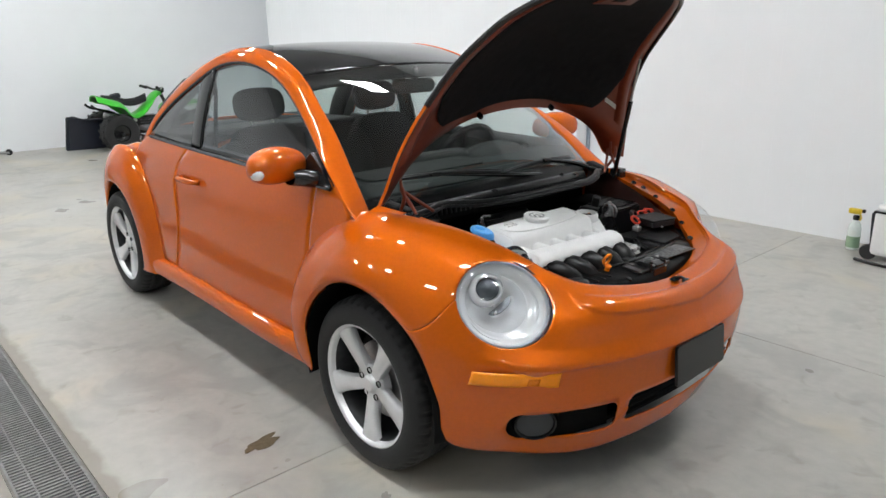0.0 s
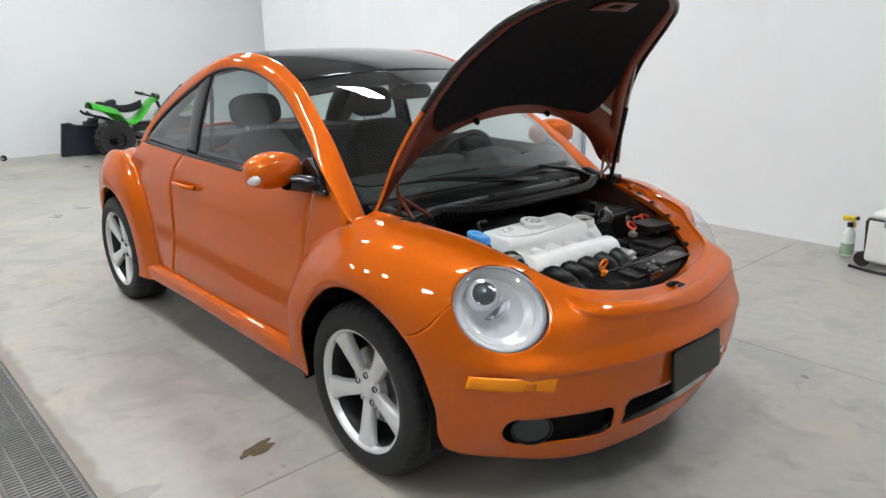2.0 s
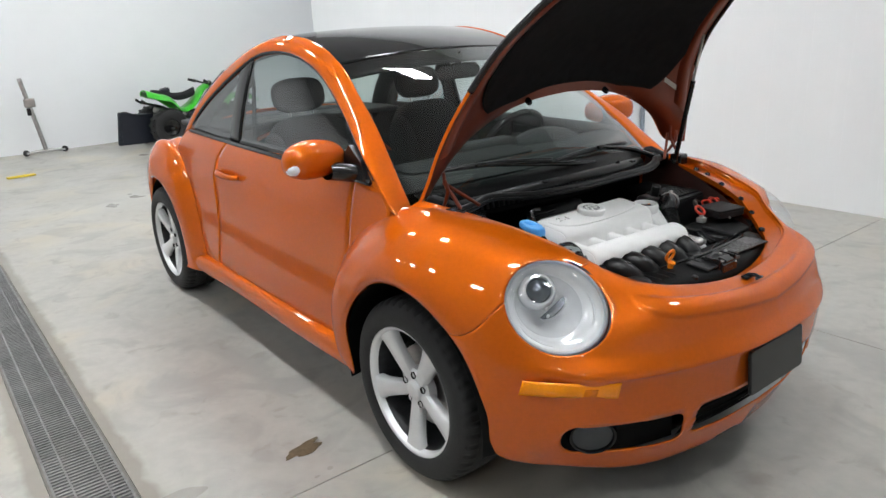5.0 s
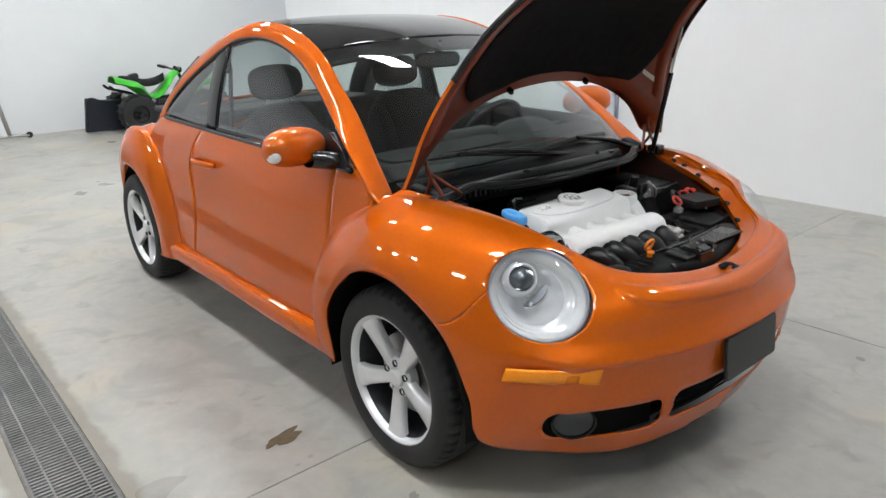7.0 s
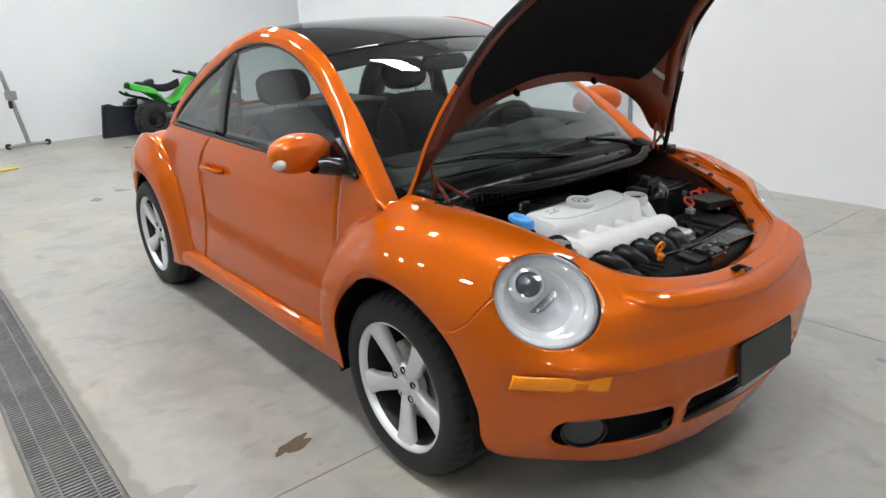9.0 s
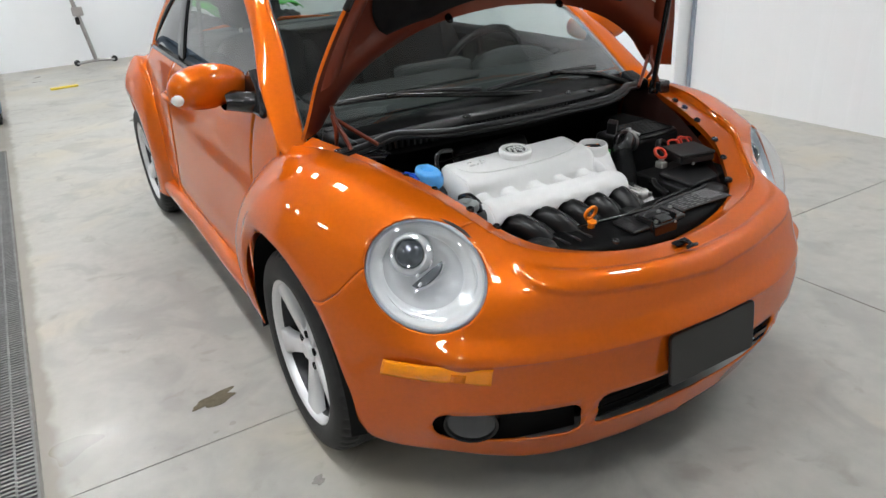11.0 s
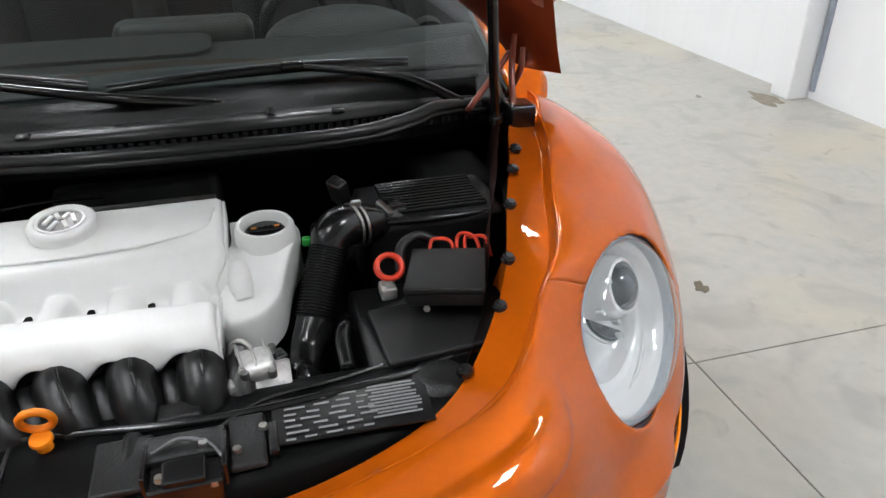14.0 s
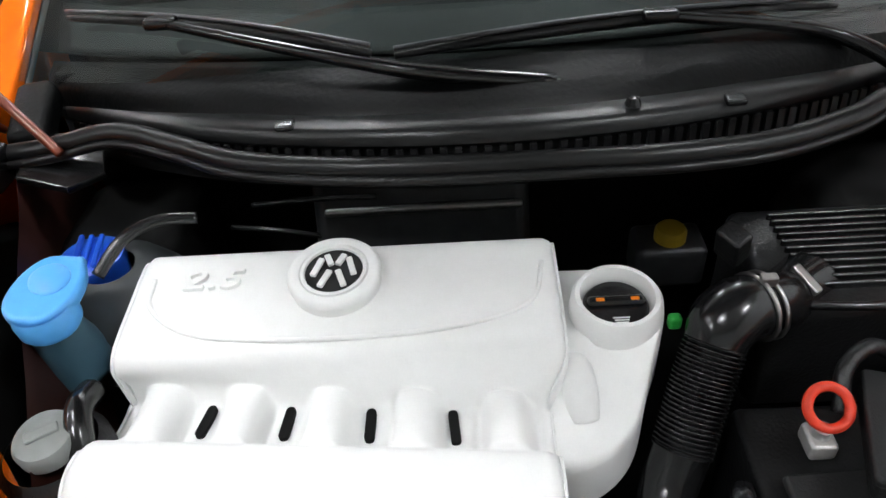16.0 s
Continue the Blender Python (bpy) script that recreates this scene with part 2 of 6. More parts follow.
def rounded(w, h, r, n=5):
    """Outline of a rounded rectangle about the origin."""
    out = []
    for cx, cy, a0 in ((w / 2 - r, h / 2 - r, 0), (-w / 2 + r, h / 2 - r, 90), (-w / 2 + r, -h / 2 + r, 180), (w / 2 - r, -h / 2 + r, 270)):
        for i in range(n + 1):
            a = radians(a0 + 90 * i / n)
            out.append((cx + r * math.cos(a), cy + r * math.sin(a)))
    return out

# ---- the room ----


def concrete():
    """Sealed concrete: grey and tan clouds, trowel mottling, small dark specks, dirt along the drain."""
    m = mat("concrete", (0.39, 0.378, 0.345), rough=0.40, bump=0.05, scale=16, vary=0.12, rvary=0.14, detail=8)
    nt = m.node_tree
    b = nt.nodes["Principled BSDF"]
    old = b.inputs["Base Color"].links[0].from_socket
    tc = nt.nodes.new("ShaderNodeTexCoord")

    def noise(scale, lo, hi, detail=5.0, dist=0.0):
        n = nt.nodes.new("ShaderNodeTexNoise")
        n.inputs["Scale"].default_value, n.inputs["Detail"].default_value, n.inputs["Distortion"].default_value = scale, detail, dist
        nt.links.new(tc.outputs["Object"], n.inputs["Vector"])
        r = nt.nodes.new("ShaderNodeMapRange")
        r.interpolation_type = "SMOOTHSTEP"
        r.inputs["From Min"].default_value, r.inputs["From Max"].default_value = lo, hi
        nt.links.new(n.outputs["Fac"], r.inputs["Value"])
        return r.outputs[0]

    def layer(below, fac, colour, amount):
        k = nt.nodes.new("ShaderNodeMath")
        k.operation = "MULTIPLY"
        k.inputs[1].default_value = amount
        nt.links.new(fac, k.inputs[0])
        x = nt.nodes.new("ShaderNodeMix")
        x.data_type = "RGBA"
        nt.links.new(k.outputs[0], x.inputs["Factor"])
        nt.links.new(below, x.inputs["A"])
        x.inputs["B"].default_value = (*colour, 1)
        return x.outputs["Result"]

    c = layer(old, noise(1.1, .48, .68, 6, .6), (.45, .408, .325), .85)
    c = layer(c, noise(2.6, .50, .68, 7, 1.2), (.285, .275, .255), .62)
    c = layer(c, noise(7.0, .58, .74, 8, .8), (.27, .25, .215), .55)
    c = layer(c, noise(38, .70, .80, 4), (.17, .15, .12), .5)
    sp = nt.nodes.new("ShaderNodeSeparateXYZ")
    nt.links.new(tc.outputs["Object"], sp.inputs[0])
    dy = nt.nodes.new("ShaderNodeMath")
    dy.operation = "SUBTRACT"
    dy.inputs[1].default_value = (CH0 + CH1) / 2
    nt.links.new(sp.outputs["Y"], dy.inputs[0])
    ab = nt.nodes.new("ShaderNodeMath")
    ab.operation = "ABSOLUTE"
    nt.links.new(dy.outputs[0], ab.inputs[0])
    wob = nt.nodes.new("ShaderNodeTexNoise")
    wob.inputs["Scale"].default_value = 9
    nt.links.new(tc.outputs["Object"], wob.inputs["Vector"])
    ad = nt.nodes.new("ShaderNodeMath")
    ad.operation = "MULTIPLY_ADD"
    ad.inputs[1].default_value = .07
    nt.links.new(wob.outputs["Fac"], ad.inputs[0])
    nt.links.new(ab.outputs[0], ad.inputs[2])
    r = nt.nodes.new("ShaderNodeMapRange")
    r.inputs["From Min"].default_value, r.inputs["From Max"].default_value = .222, .192
    nt.links.new(ad.outputs[0], r.inputs["Value"])
    c = layer(c, r.outputs[0], (.22, .195, .155), .75)
    nt.links.new(c, b.inputs["Base Color"])
    return m


CH0, CH1, CHX = -1.815, -1.572, -4.95
CONCRETE = concrete()
TRIMG = mat("grey_interior_trim", (0.20, 0.205, 0.20), rough=0.7, scale=120, vary=0.1)
WHITEST = mat("pale_sticker", (0.62, 0.60, 0.55), rough=0.5, scale=80)
# Tone for the unseen drain-side wall, set to cut fill light on the car.
WALLD = mat("grey_wall", (0.22, 0.222, 0.225), rough=0.6, scale=3, vary=0.1)
WALLW = mat("white_wall_panel", (0.84, 0.855, 0.87), rough=0.38, scale=3, vary=0.02)
CEILW = mat("white_ceiling", (0.45, 0.455, 0.46), rough=0.6, scale=3, vary=0.02)
GALV = mat("trench_grate", (0.20, 0.20, 0.197), rough=0.6, metal=0.3, scale=60, vary=0.3)

X0, X1, Y0, Y1 = -9.82, 9.0, -9.0, 3.44
floor = thing("floor", "grey sealed concrete workshop floor with saw joints and stains", "floor", kind="structure")
for _x0, _x1, _y0, _y1 in ((-10, -.172, CH1, 1.273), (-.168, 9.2, CH1, 1.273), (-10, -.172, 1.277, 7.2), (-.168, 9.2, 1.277, 7.2), (-10, CHX, -9.2, CH1), (CHX, 9.2, -9.2, CH0)):
    box("slab", (_x1 - _x0, _y1 - _y0, .2), ((_x0 + _x1) / 2, (_y0 + _y1) / 2, -.1), CONCRETE, floor, bev=0.0015, seg=1)
JOINT = mat("joint_grime", (0.16, 0.15, 0.135), rough=0.8, scale=30, vary=0.3)
box("joint_filler", (19.2, .0036, .03), (-.4, 1.275, -.0185), JOINT, floor, bev=0)
box("joint_filler", (.0036, 7.2 - CH1, .03), (-.17, (7.2 + CH1) / 2, -.0185), JOINT, floor, bev=0)
box("sub_base", (20, 17, .05), (-.4, -1, -.235), CONCRETE, floor, bev=0)
tagged(box("wall_back", (0.2, 18, CEIL), (X0 - 0.1, -1.0, CEIL / 2), WALLW, bev=0), "plain white wall at the far end", "wall", kind="structure")
tagged(box("wall_side", (X1 + 8.35, 0.2, CEIL), ((X1 - 8.35) / 2, Y1 + 0.1, CEIL / 2), WALLW, bev=0), "white panelled metal side wall", "wall", kind="structure")
tagged(box("wall_recess", (1.6, 0.2, CEIL), (-9.0, 6.5, CEIL / 2), WALLW, bev=0), "white wall of the recess", "wall", kind="structure")
# Unseen walls added for their bounce: white lifts the nose, grey cuts the fill.
tagged(box("wall_front", (0.2, 16, CEIL), (X1 + 0.1, -2.0, CEIL / 2), WALLW, bev=0), "unseen front wall, white to bounce light onto the nose", "wall", kind="structure")
tagged(box("wall_drain_side", (X1 - X0, 0.2, CEIL), ((X0 + X1) / 2, Y0 - 0.1, CEIL / 2), WALLD, bev=0), "unseen wall, grey to hold back bounced light", "wall", kind="structure")
tagged(box("ceiling", (X1 - X0 + 1, 18, 0.2), ((X0 + X1) / 2, -1.5, CEIL + 0.1), CEILW, bev=0), "pale grey ceiling", "ceiling", kind="structure")
tagged(box("pier", (0.16, 0.15, CEIL), (-2.35, 3.36, CEIL / 2), WALLW, bev=0.01), "white wall pier beside the door", "pier", kind="structure")
LAMPGLOW = glow_mat("tube_light", (0.95, 0.98, 1.0), LAMP_W)


def ceiling_light(x, y):
    t = thing("ceiling_light", "white ceiling light with a glowing strip diffuser", "light", (x, y, CEIL), "ceiling lights")
    box("housing", (0.64, 0.50, 0.06), (0, 0, -0.05), CEILW, t)
    box("diffuser", (0.56, 0.42, 0.03), (0, 0, -0.09), LAMPGLOW, t, "glowing diffuser")
    return t


_first = ceiling_light(*LAMP_ROWS[0])
for _x, _y in LAMP_ROWS[1:]:
    copy_thing(_first, Matrix.Translation((_x, _y, CEIL)))

# ---- the car ----
# x forward from the front axle, y to the car's left, z up.
HALF = [  # stations from the door round to the nose, each from the bonnet opening down to the lower edge
    [(-.10, .640, .912), (-.17, .680, .885), (-.24, .708, .848), (-.33, .735, .785), (-.41, .752, .705), (-.465, .768, .615), (-.495, .782, .52), (-.508, .788, .43), (-.508, .787, .34), (-.49, .782, .262)],
    [(-.02, .615, .902), (-.09, .68, .897), (-.16, .738, .855), (-.235, .79, .785), (-.30, .826, .70), (-.355, .845, .61), (-.39, .852, .52), (-.405, .848, .43), (-.395, .838, .33), (-.333, .822, .265)],
    [(.04, .592, .893), (.0, .66, .905), (-.05, .733, .878), (-.105, .795, .82), (-.16, .836, .75), (-.21, .857, .675), (-.245, .865, .61), (-.272, .865, .56), (-.29, .86, .52), (-.30, .85, .483)],
    [(.11, .560, .878), (.09, .63, .902), (.06, .705, .892), (.02, .775, .855), (-.025, .826, .803), (-.06, .852, .76), (-.085, .864, .725), (-.102, .866, .70), (-.112, .86, .68), (-.118, .85, .665)],
    [(.20, .527, .858), (.20, .60, .893), (.19, .68, .887), (.177, .75, .857), (.16, .805, .812), (.143, .84, .77), (.127, .858, .738), (.116, .863, .717), (.109, .858, .704), (.105, .85, .694)],
    [(.305, .481, .830), (.315, .555, .867), (.325, .63, .861), (.333, .70, .828), (.336, .752, .78), (.332, .792, .725), (.325, .818, .68), (.317, .833, .64), (.31, .838, .612), (.305, .834, .59)],
    [(.40, .445, .795), (.42, .52, .834), (.437, .60, .826), (.437, .675, .78), (.43, .726, .72), (.432, .760, .65), (.438, .781, .575), (.432, .795, .52), (.418, .810, .465), (.402, .818, .422)],
    [(.473, .408, .757), (.493, .48, .795), (.512, .55, .768), (.525, .605, .715), (.53, .645, .655), (.535, .678, .60), (.548, .698, .545), (.538, .703, .50), (.50, .725, .37), (.405, .775, .262)],
    [(.545, .350, .722), (.57, .425, .752), (.592, .49, .722), (.608, .54, .68), (.622, .575, .64), (.638, .605, .595), (.655, .622, .543), (.643, .618, .50), (.61, .628, .36), (.53, .60, .208)],
    [(.605, .27, .702), (.632, .335, .727), (.665, .375, .715), (.695, .405, .688), (.72, .425, .652), (.742, .437, .602), (.757, .44, .542), (.740, .435, .50), (.715, .43, .34), (.64, .43, .19)],
    [(.642, .14, .680), (.675, .165, .70), (.715, .18, .695), (.748, .19, .678), (.778, .197, .648), (.803, .20, .60), (.818, .20, .54), (.790, .20, .50), (.77, .2, .34), (.70, .22, .19)],
    [(.655, 0, .668), (.69, 0, .69), (.73, 0, .687), (.765, 0, .67), (.795, 0, .642), (.820, 0, .598), (.833, 0, .54), (.797, 0, .50), (.78, 0, .34), (.72, 0, .19)],
]
NET = np.array(HALF)
# the bumper's ledge: the skin falls in a little above it and flares out to its edge
for _u, (_ox, _oy), _d in ((6, (.5, .86), .002), (7, (.62, .78), .006), (8, (.68, .73), .010), (9, (.85, .5), .013), (10, (.97, .22), .014), (11, (1, 0), .014)):
    NET[_u, 5] -= np.array((_ox, _oy, 0)) * _d
    NET[_u, 5, 2] -= _d * .6
    NET[_u, 4] -= np.array((_ox, _oy, .4)) * _d * .45
NET[9:, 2, 2] -= .004
NET[9:, 7, 2] += .012
NET[:, :, 2] += 0.010 * np.clip((NET[:, :, 2] - 0.3) / 0.2, 0, 1)
SEAM_U = [7.0, 6.95, 6.75, 6.35, 5.82, 5.48, 5.27, 5.09, 4.92, 4.76]

LAMP_C = np.array((.478, .616, .703))
LAMP_N = np.array((.735, .52, .44)) / np.linalg.norm((.735, .52, .44))
_up = np.array((-.69, .55, .475))
_up -= LAMP_N * (_up @ LAMP_N)
LAMP_U = _up / np.linalg.norm(_up)
LAMP_S = np.cross(LAMP_U, LAMP_N)
LAMP_A, LAMP_B = 0.127, 0.149


def oval_cut(c, n, s, u, a, b, reach=0.1):
    """Inside test and snap to the rim for an oval window seen along n."""
    def inside(p):
        d = p - c
        return abs(d @ n) < reach and ((d @ s) / a) ** 2 + ((d @ u) / b) ** 2 < 1

    def snap(p):
        d = p - c
        x, y = d @ s, d @ u
        k = math.hypot(x / a, y / b) or 1
        return p + (x / k - x) * s + (y / k - y) * u
    return inside, snap


def flipped(cut):
    k = np.array([1, -1, 1])
    return (lambda p: cut[0](p * k)), (lambda p: cut[1](p * k) * k)


LAMP_CUT = oval_cut(LAMP_C, LAMP_N, LAMP_S, LAMP_U, LAMP_A, LAMP_B)


def window_cut(w0, w1, z0, z1, r1, ax=0.0, ay=1.0, xmin=0.45, r0=None):
    """A rounded opening in the bumper between heights z0, z1 and w0, w1 along the level direction (ax, ay); r0, r1 round its two ends."""
    cw, cz, hw_, hh = (w0 + w1) / 2, (z0 + z1) / 2, (w1 - w0) / 2, (z1 - z0) / 2

    def sd(w, z):
        r = r1 if w > cw or r0 is None else r0
        qx, qz = abs(w - cw) - hw_ + r, abs(z - cz) - hh + r
        return math.hypot(max(qx, 0), max(qz, 0)) + min(max(qx, qz), 0) - r

    def inside(p):
        return p[0] > xmin and sd(ax * p[0] + ay * p[1], p[2]) < 0

    def snap(p):
        w0_, z = ax * p[0] + ay * p[1], p[2]
        w = w0_
        for _ in range(6):
            d = sd(w, z)
            gw = (sd(w + 1e-4, z) - sd(w - 1e-4, z)) / 2e-4
            gz = (sd(w, z + 1e-4) - sd(w, z - 1e-4)) / 2e-4
            w, z = w - d * gw, z - d * gz
        return np.array((p[0] + (w - w0_) * ax, p[1] + (w - w0_) * ay, z))
    return inside, snap


def left(G):
    """The car's left half from the right half's net, a little lower and further back outboard."""
    A = np.array(G, float).copy()
    y = A[..., 1].copy()
    w = np.clip((y - .42) / .2, 0, 1)
    w = w * w * (3 - 2 * w)
    A[..., 0] -= .026 * w
    A[..., 2] -= .026 * w
    A[..., 1] -= .016 * np.clip((y - .68) / .15, 0, 1)
    ease = lambda e: (lambda q: q * q * (3 - 2 * q))(np.clip(e, 0, 1))
    corner = np.exp(-((y - .53) / .115) ** 2) * ease((A[..., 0] - .42) / .14) * ease((A[..., 2] - .46) / .10)
    A[..., 0] -= .017 * corner
    A[..., 1] -= .022 * corner
    ledge = np.exp(-((A[..., 2] - .545) / .035) ** 2) * ease((y - .22) / .20) * ease((A[..., 0] - .40) / .12)
    A[..., 0] -= .009 * ledge
    A[..., 1] -= .006 * ledge
    return A


car = thing("car", "copper-orange small rounded coupe with its bonnet open, parked on concrete", "car")
VS1 = np.linspace(1, 9, 113)
SEAM1 = cr(np.array(SEAM_U)[:, None], VS1)[:, 0]
fend = net(NET, np.linspace(0, 1, 110)[:, None] * (SEAM1 - 0.005)[None, :], VS1)
nose = net(NET, SEAM1[None, :] + 0.005 + np.linspace(0, 1, 110)[:, None] * (11 - SEAM1[None, :] - 0.005), VS1)
# the bonnet's seat on the nose: a low ridge between two soft steps
NU = SEAM1[None, :] + 0.005 + np.linspace(0, 1, 110)[:, None] * (11 - SEAM1[None, :] - 0.005)
NV = np.broadcast_to(VS1[None, :], NU.shape)
step = lambda e: (lambda q: q * q * (3 - 2 * q))(np.clip(e, 0, 1))
V_IN = cr(np.array([1.0, 1.25, 1.9, 2.2, 2.2])[:, None], NU.ravel() - 7)[:, 0].reshape(NU.shape)
V_OUT = cr(np.array([1.0, 1.3, 3.25, 3.75, 3.95])[:, None], NU.ravel() - 7)[:, 0].reshape(NU.shape)
lift = .009 * step((NV - V_IN) / .45) * (1 - step((NV - V_OUT) / .28)) * step((NU - 7.9) / 1.1)
nrm_ = np.cross(np.gradient(nose, axis=0), np.gradient(nose, axis=1))
nrm_ /= np.linalg.norm(nrm_, axis=2)[:, :, None] + 1e-9
nrm_ *= np.sign((nrm_ * np.array([.6, .1, .8])).sum(2))[:, :, None]
nose = nose + nrm_ * lift[:, :, None]
FOG_CUT = window_cut(-.142, .220, .284, .392, .050, -.59, .81, r0=.030)
MID_CUT = window_cut(-.322, .322, .296, .398, .026)
LAMP_CL = left(LAMP_C)
LAMP_CUT_L = oval_cut(LAMP_CL, LAMP_N, LAMP_S, LAMP_U, LAMP_A, LAMP_B)
sheet("front_fender", left(fend), PAINT, car, flip=False, t=0.004, cuts=[LAMP_CUT_L])
sheet("front_fender", mirrored(fend), PAINT, car, flip=True, t=0.004, cuts=[flipped(LAMP_CUT)])
whole = np.concatenate([left(nose), mirrored(nose)[-2::-1]])
sheet("front_bumper", whole, PAINT, car, "orange bumper cover with lower grille openings", t=0.004,
      cuts=[LAMP_CUT_L, flipped(LAMP_CUT), FOG_CUT, flipped(FOG_CUT), MID_CUT])

# bonnet seat: a sunken flange inside the opening
top = net(NET, np.linspace(0, 11, 120), np.array([0.0, 1.0]))
inner, outer = top[:, 0], top[:, 1]
deep = np.interp(np.linspace(0, 11, 120), [0, 6, 7.5, 8.8, 11], [.020, .016, .012, .004, .004])[:, None]
low = outer + deep * np.array([0, 0, -1.0]) + 0.10 * (inner - outer)
mid = inner * 0.55 + low * 0.45
lip = inner + np.array([0, 0, -0.02])
seat = np.stack([outer, outer * 0.96 + low * 0.04 + np.array([0, 0, -0.004]), low + np.array([0, 0, 0.003]), low * 0.93 + inner * 0.07, mid, inner, lip], 1)
seat_all = np.concatenate([left(seat), mirrored(seat)[-2::-1]])
edge_split(sheet("bonnet_seat", seat_all, PAINT, car, "orange flange round the engine bay", flip=True), 24)

# side body: door, cowl side, rear quarter
SIDE_Z = [.985, .93, .87, .80, .72, .63, .54, .45, .37, .325]
SIDE_Y = [.690, .712, .728, .741, .751, .759, .765, .769, .768, .762]


def side_grid(front, rear, n=40):
    """The flank between a front and a rear edge, each given as x at heights top to bottom."""
    zs = np.linspace(0, 9, 37)
    z, y = cr(np.array(SIDE_Z)[:, None], zs)[:, 0], cr(np.array(SIDE_Y)[:, None], zs)[:, 0]
    xf = np.interp(z, [a for a, _ in front][::-1], [b for _, b in front][::-1])
    xr = np.interp(z, [a for a, _ in rear][::-1], [b for _, b in rear][::-1])
    G = np.zeros((n, len(zs), 3))
    for i, k in enumerate(np.linspace(0, 1, n)):
        x = xf + (xr - xf) * k
        bulge = 0.012 * np.clip(1 - ((x + 1.1) / 1.0) ** 2, -1.2, 1)
        G[i] = np.stack([x, y + bulge, z], 1)
    return G


D_FRONT = [(.985, -.395), (.80, -.398), (.70, -.402), (.62, -.45), (.5, -.49), (.33, -.50)]
D_REAR = [(.985, -1.575), (.90, -1.66), (.80, -1.70), (.67, -1.665), (.55, -1.66), (.45, -1.69), (.325, -1.75)]
for sgn in (-1, 1):
    fix = (lambda g: g * np.array([1, -1, 1])) if sgn < 0 else (lambda g: g)
    cowl = side_grid([(.985, -.285), (.955, -.245), (.93, -.205), (.88, -.16), (.80, -.20), (.33, -.40)], [(a, b + .004) for a, b in D_FRONT], 16)
    sheet("cowl_side", fix(cowl), PAINT, car, t=0.003, flip=(sgn > 0), off=-1)
    door = side_grid(D_FRONT, D_REAR)
    d = sheet("door", fix(door), PAINT, car, t=0.003, flip=(sgn > 0))
    quarter = side_grid([(a, b - .006) for a, b in D_REAR], [(.985, -2.19), (.93, -2.27), (.85, -2.33), (.33, -2.2)], 24)
    sheet("rear_quarter", fix(quarter), PAINT, car, t=0.003, flip=(sgn > 0))
    back = side_grid([(.985, -.44), (.33, -.46)], [(.985, -2.3), (.33, -2.1)], 8) - np.array([0, .012, 0])
    sheet("inner_side", fix(back), DARKV, car, t=0.002, flip=(sgn > 0))
    # sill
    prof = [(.735, .345), (.775, .342), (.80, .328), (.812, .300), (.806, .262), (.785, .238), (.74, .23)]
    pc = curve(np.array([(0, a, b) for a, b in prof]), 19)
    xs = np.linspace(-.40, -2.0, 24)
    sill = np.stack([pc + np.array([x, 0.004 * math.sin(i * .3), 0]) for i, x in enumerate(xs)])
    sheet("sill", fix(sill), PAINT, car, flip=(sgn > 0))
    # rear fender, in rings round the wheel
    rings = []
    for a in np.linspace(200, -24, 40):
        ca, sa = math.cos(radians(a)), math.sin(radians(a))
        lift = max(0, sa)
        prof = [(.372, .845), (.378, .858), (.40, .864), (.44, .862), (.49, .845), (.54, .815), (.585, .775), (.615 - .035 * lift, .725), (.635 - .045 * lift, .66)]
        k = 1.0 + (0.06 if a > 90 else -0.10) * abs(ca)
        tuck = 1.0 - (0.085 * max(0, ca) ** 1.5)
        rings.append([(-2.51 + r * (k if r > .42 else 1) * -ca, (y - .040) * tuck, max(.322 + r * sa, .245)) for r, y in prof])
    rf = net(np.array(rings), np.linspace(0, 39, 80), np.linspace(0, 8, 33))
    sheet("rear_fender", fix(rf), PAINT, car, t=0.003, flip=(sgn < 0))
rear = []
for a in np.linspace(-75, 75, 21):
    ca, sa = math.cos(radians(a)), math.sin(radians(a))
    rear.append([(-2.45 - .38 * ca, .55 * sa, .93), (-2.52 - .55 * ca, .60 * sa, .82), (-2.55 - .66 * ca, .68 * sa, .68), (-2.58 - .70 * ca, .74 * sa, .5), (-2.58 - .66 * ca, .74 * sa, .3), (-2.58 - .55 * ca, .70 * sa, .2)])
sheet("rear_bumper", net(np.array(rear), np.linspace(0, 20, 60), np.linspace(0, 5, 24)), PAINT, car, t=0.004)

dome = []
for a in np.linspace(88, 272, 31):
    ca, sa = math.cos(radians(a)), math.sin(radians(a))
    dome.append([(-2.12 + .74 * ca * math.cos(b), .70 * sa * math.cos(b), .42 + .52 * math.sin(b)) for b in np.linspace(0, math.pi / 2, 12)])
sheet("rear_body", np.array(dome), PAINT, car, "orange rear bodywork under the window", flip=True)

# roof arc: side rails, glass and roof skin
RAIL = np.array([(-.154, .650, .899), (-.282, .622, 1.012), (-.432, .583, 1.13), (-.579, .552, 1.225), (-.712, .526, 1.315), (-.885, .502, 1.39), (-1.098, .487, 1.440), (-1.326, .490, 1.450),
                 (-1.571, .515, 1.405), (-1.853, .560, 1.295), (-2.097, .615, 1.135), (-2.24, .655, 1.00), (-2.34, .67, .90)])
MIDL = np.array([(.01, 0, .945), (-.13, 0, 1.06), (-.31, 0, 1.185), (-.48, 0, 1.285), (-.645, 0, 1.352), (-.86, 0, 1.418), (-1.1, 0, 1.462), (-1.33, 0, 1.472),
                 (-1.6, 0, 1.448), (-1.92, 0, 1.385), (-2.2, 0, 1.24), (-2.42, 0, 1.08), (-2.58, 0, .95)])
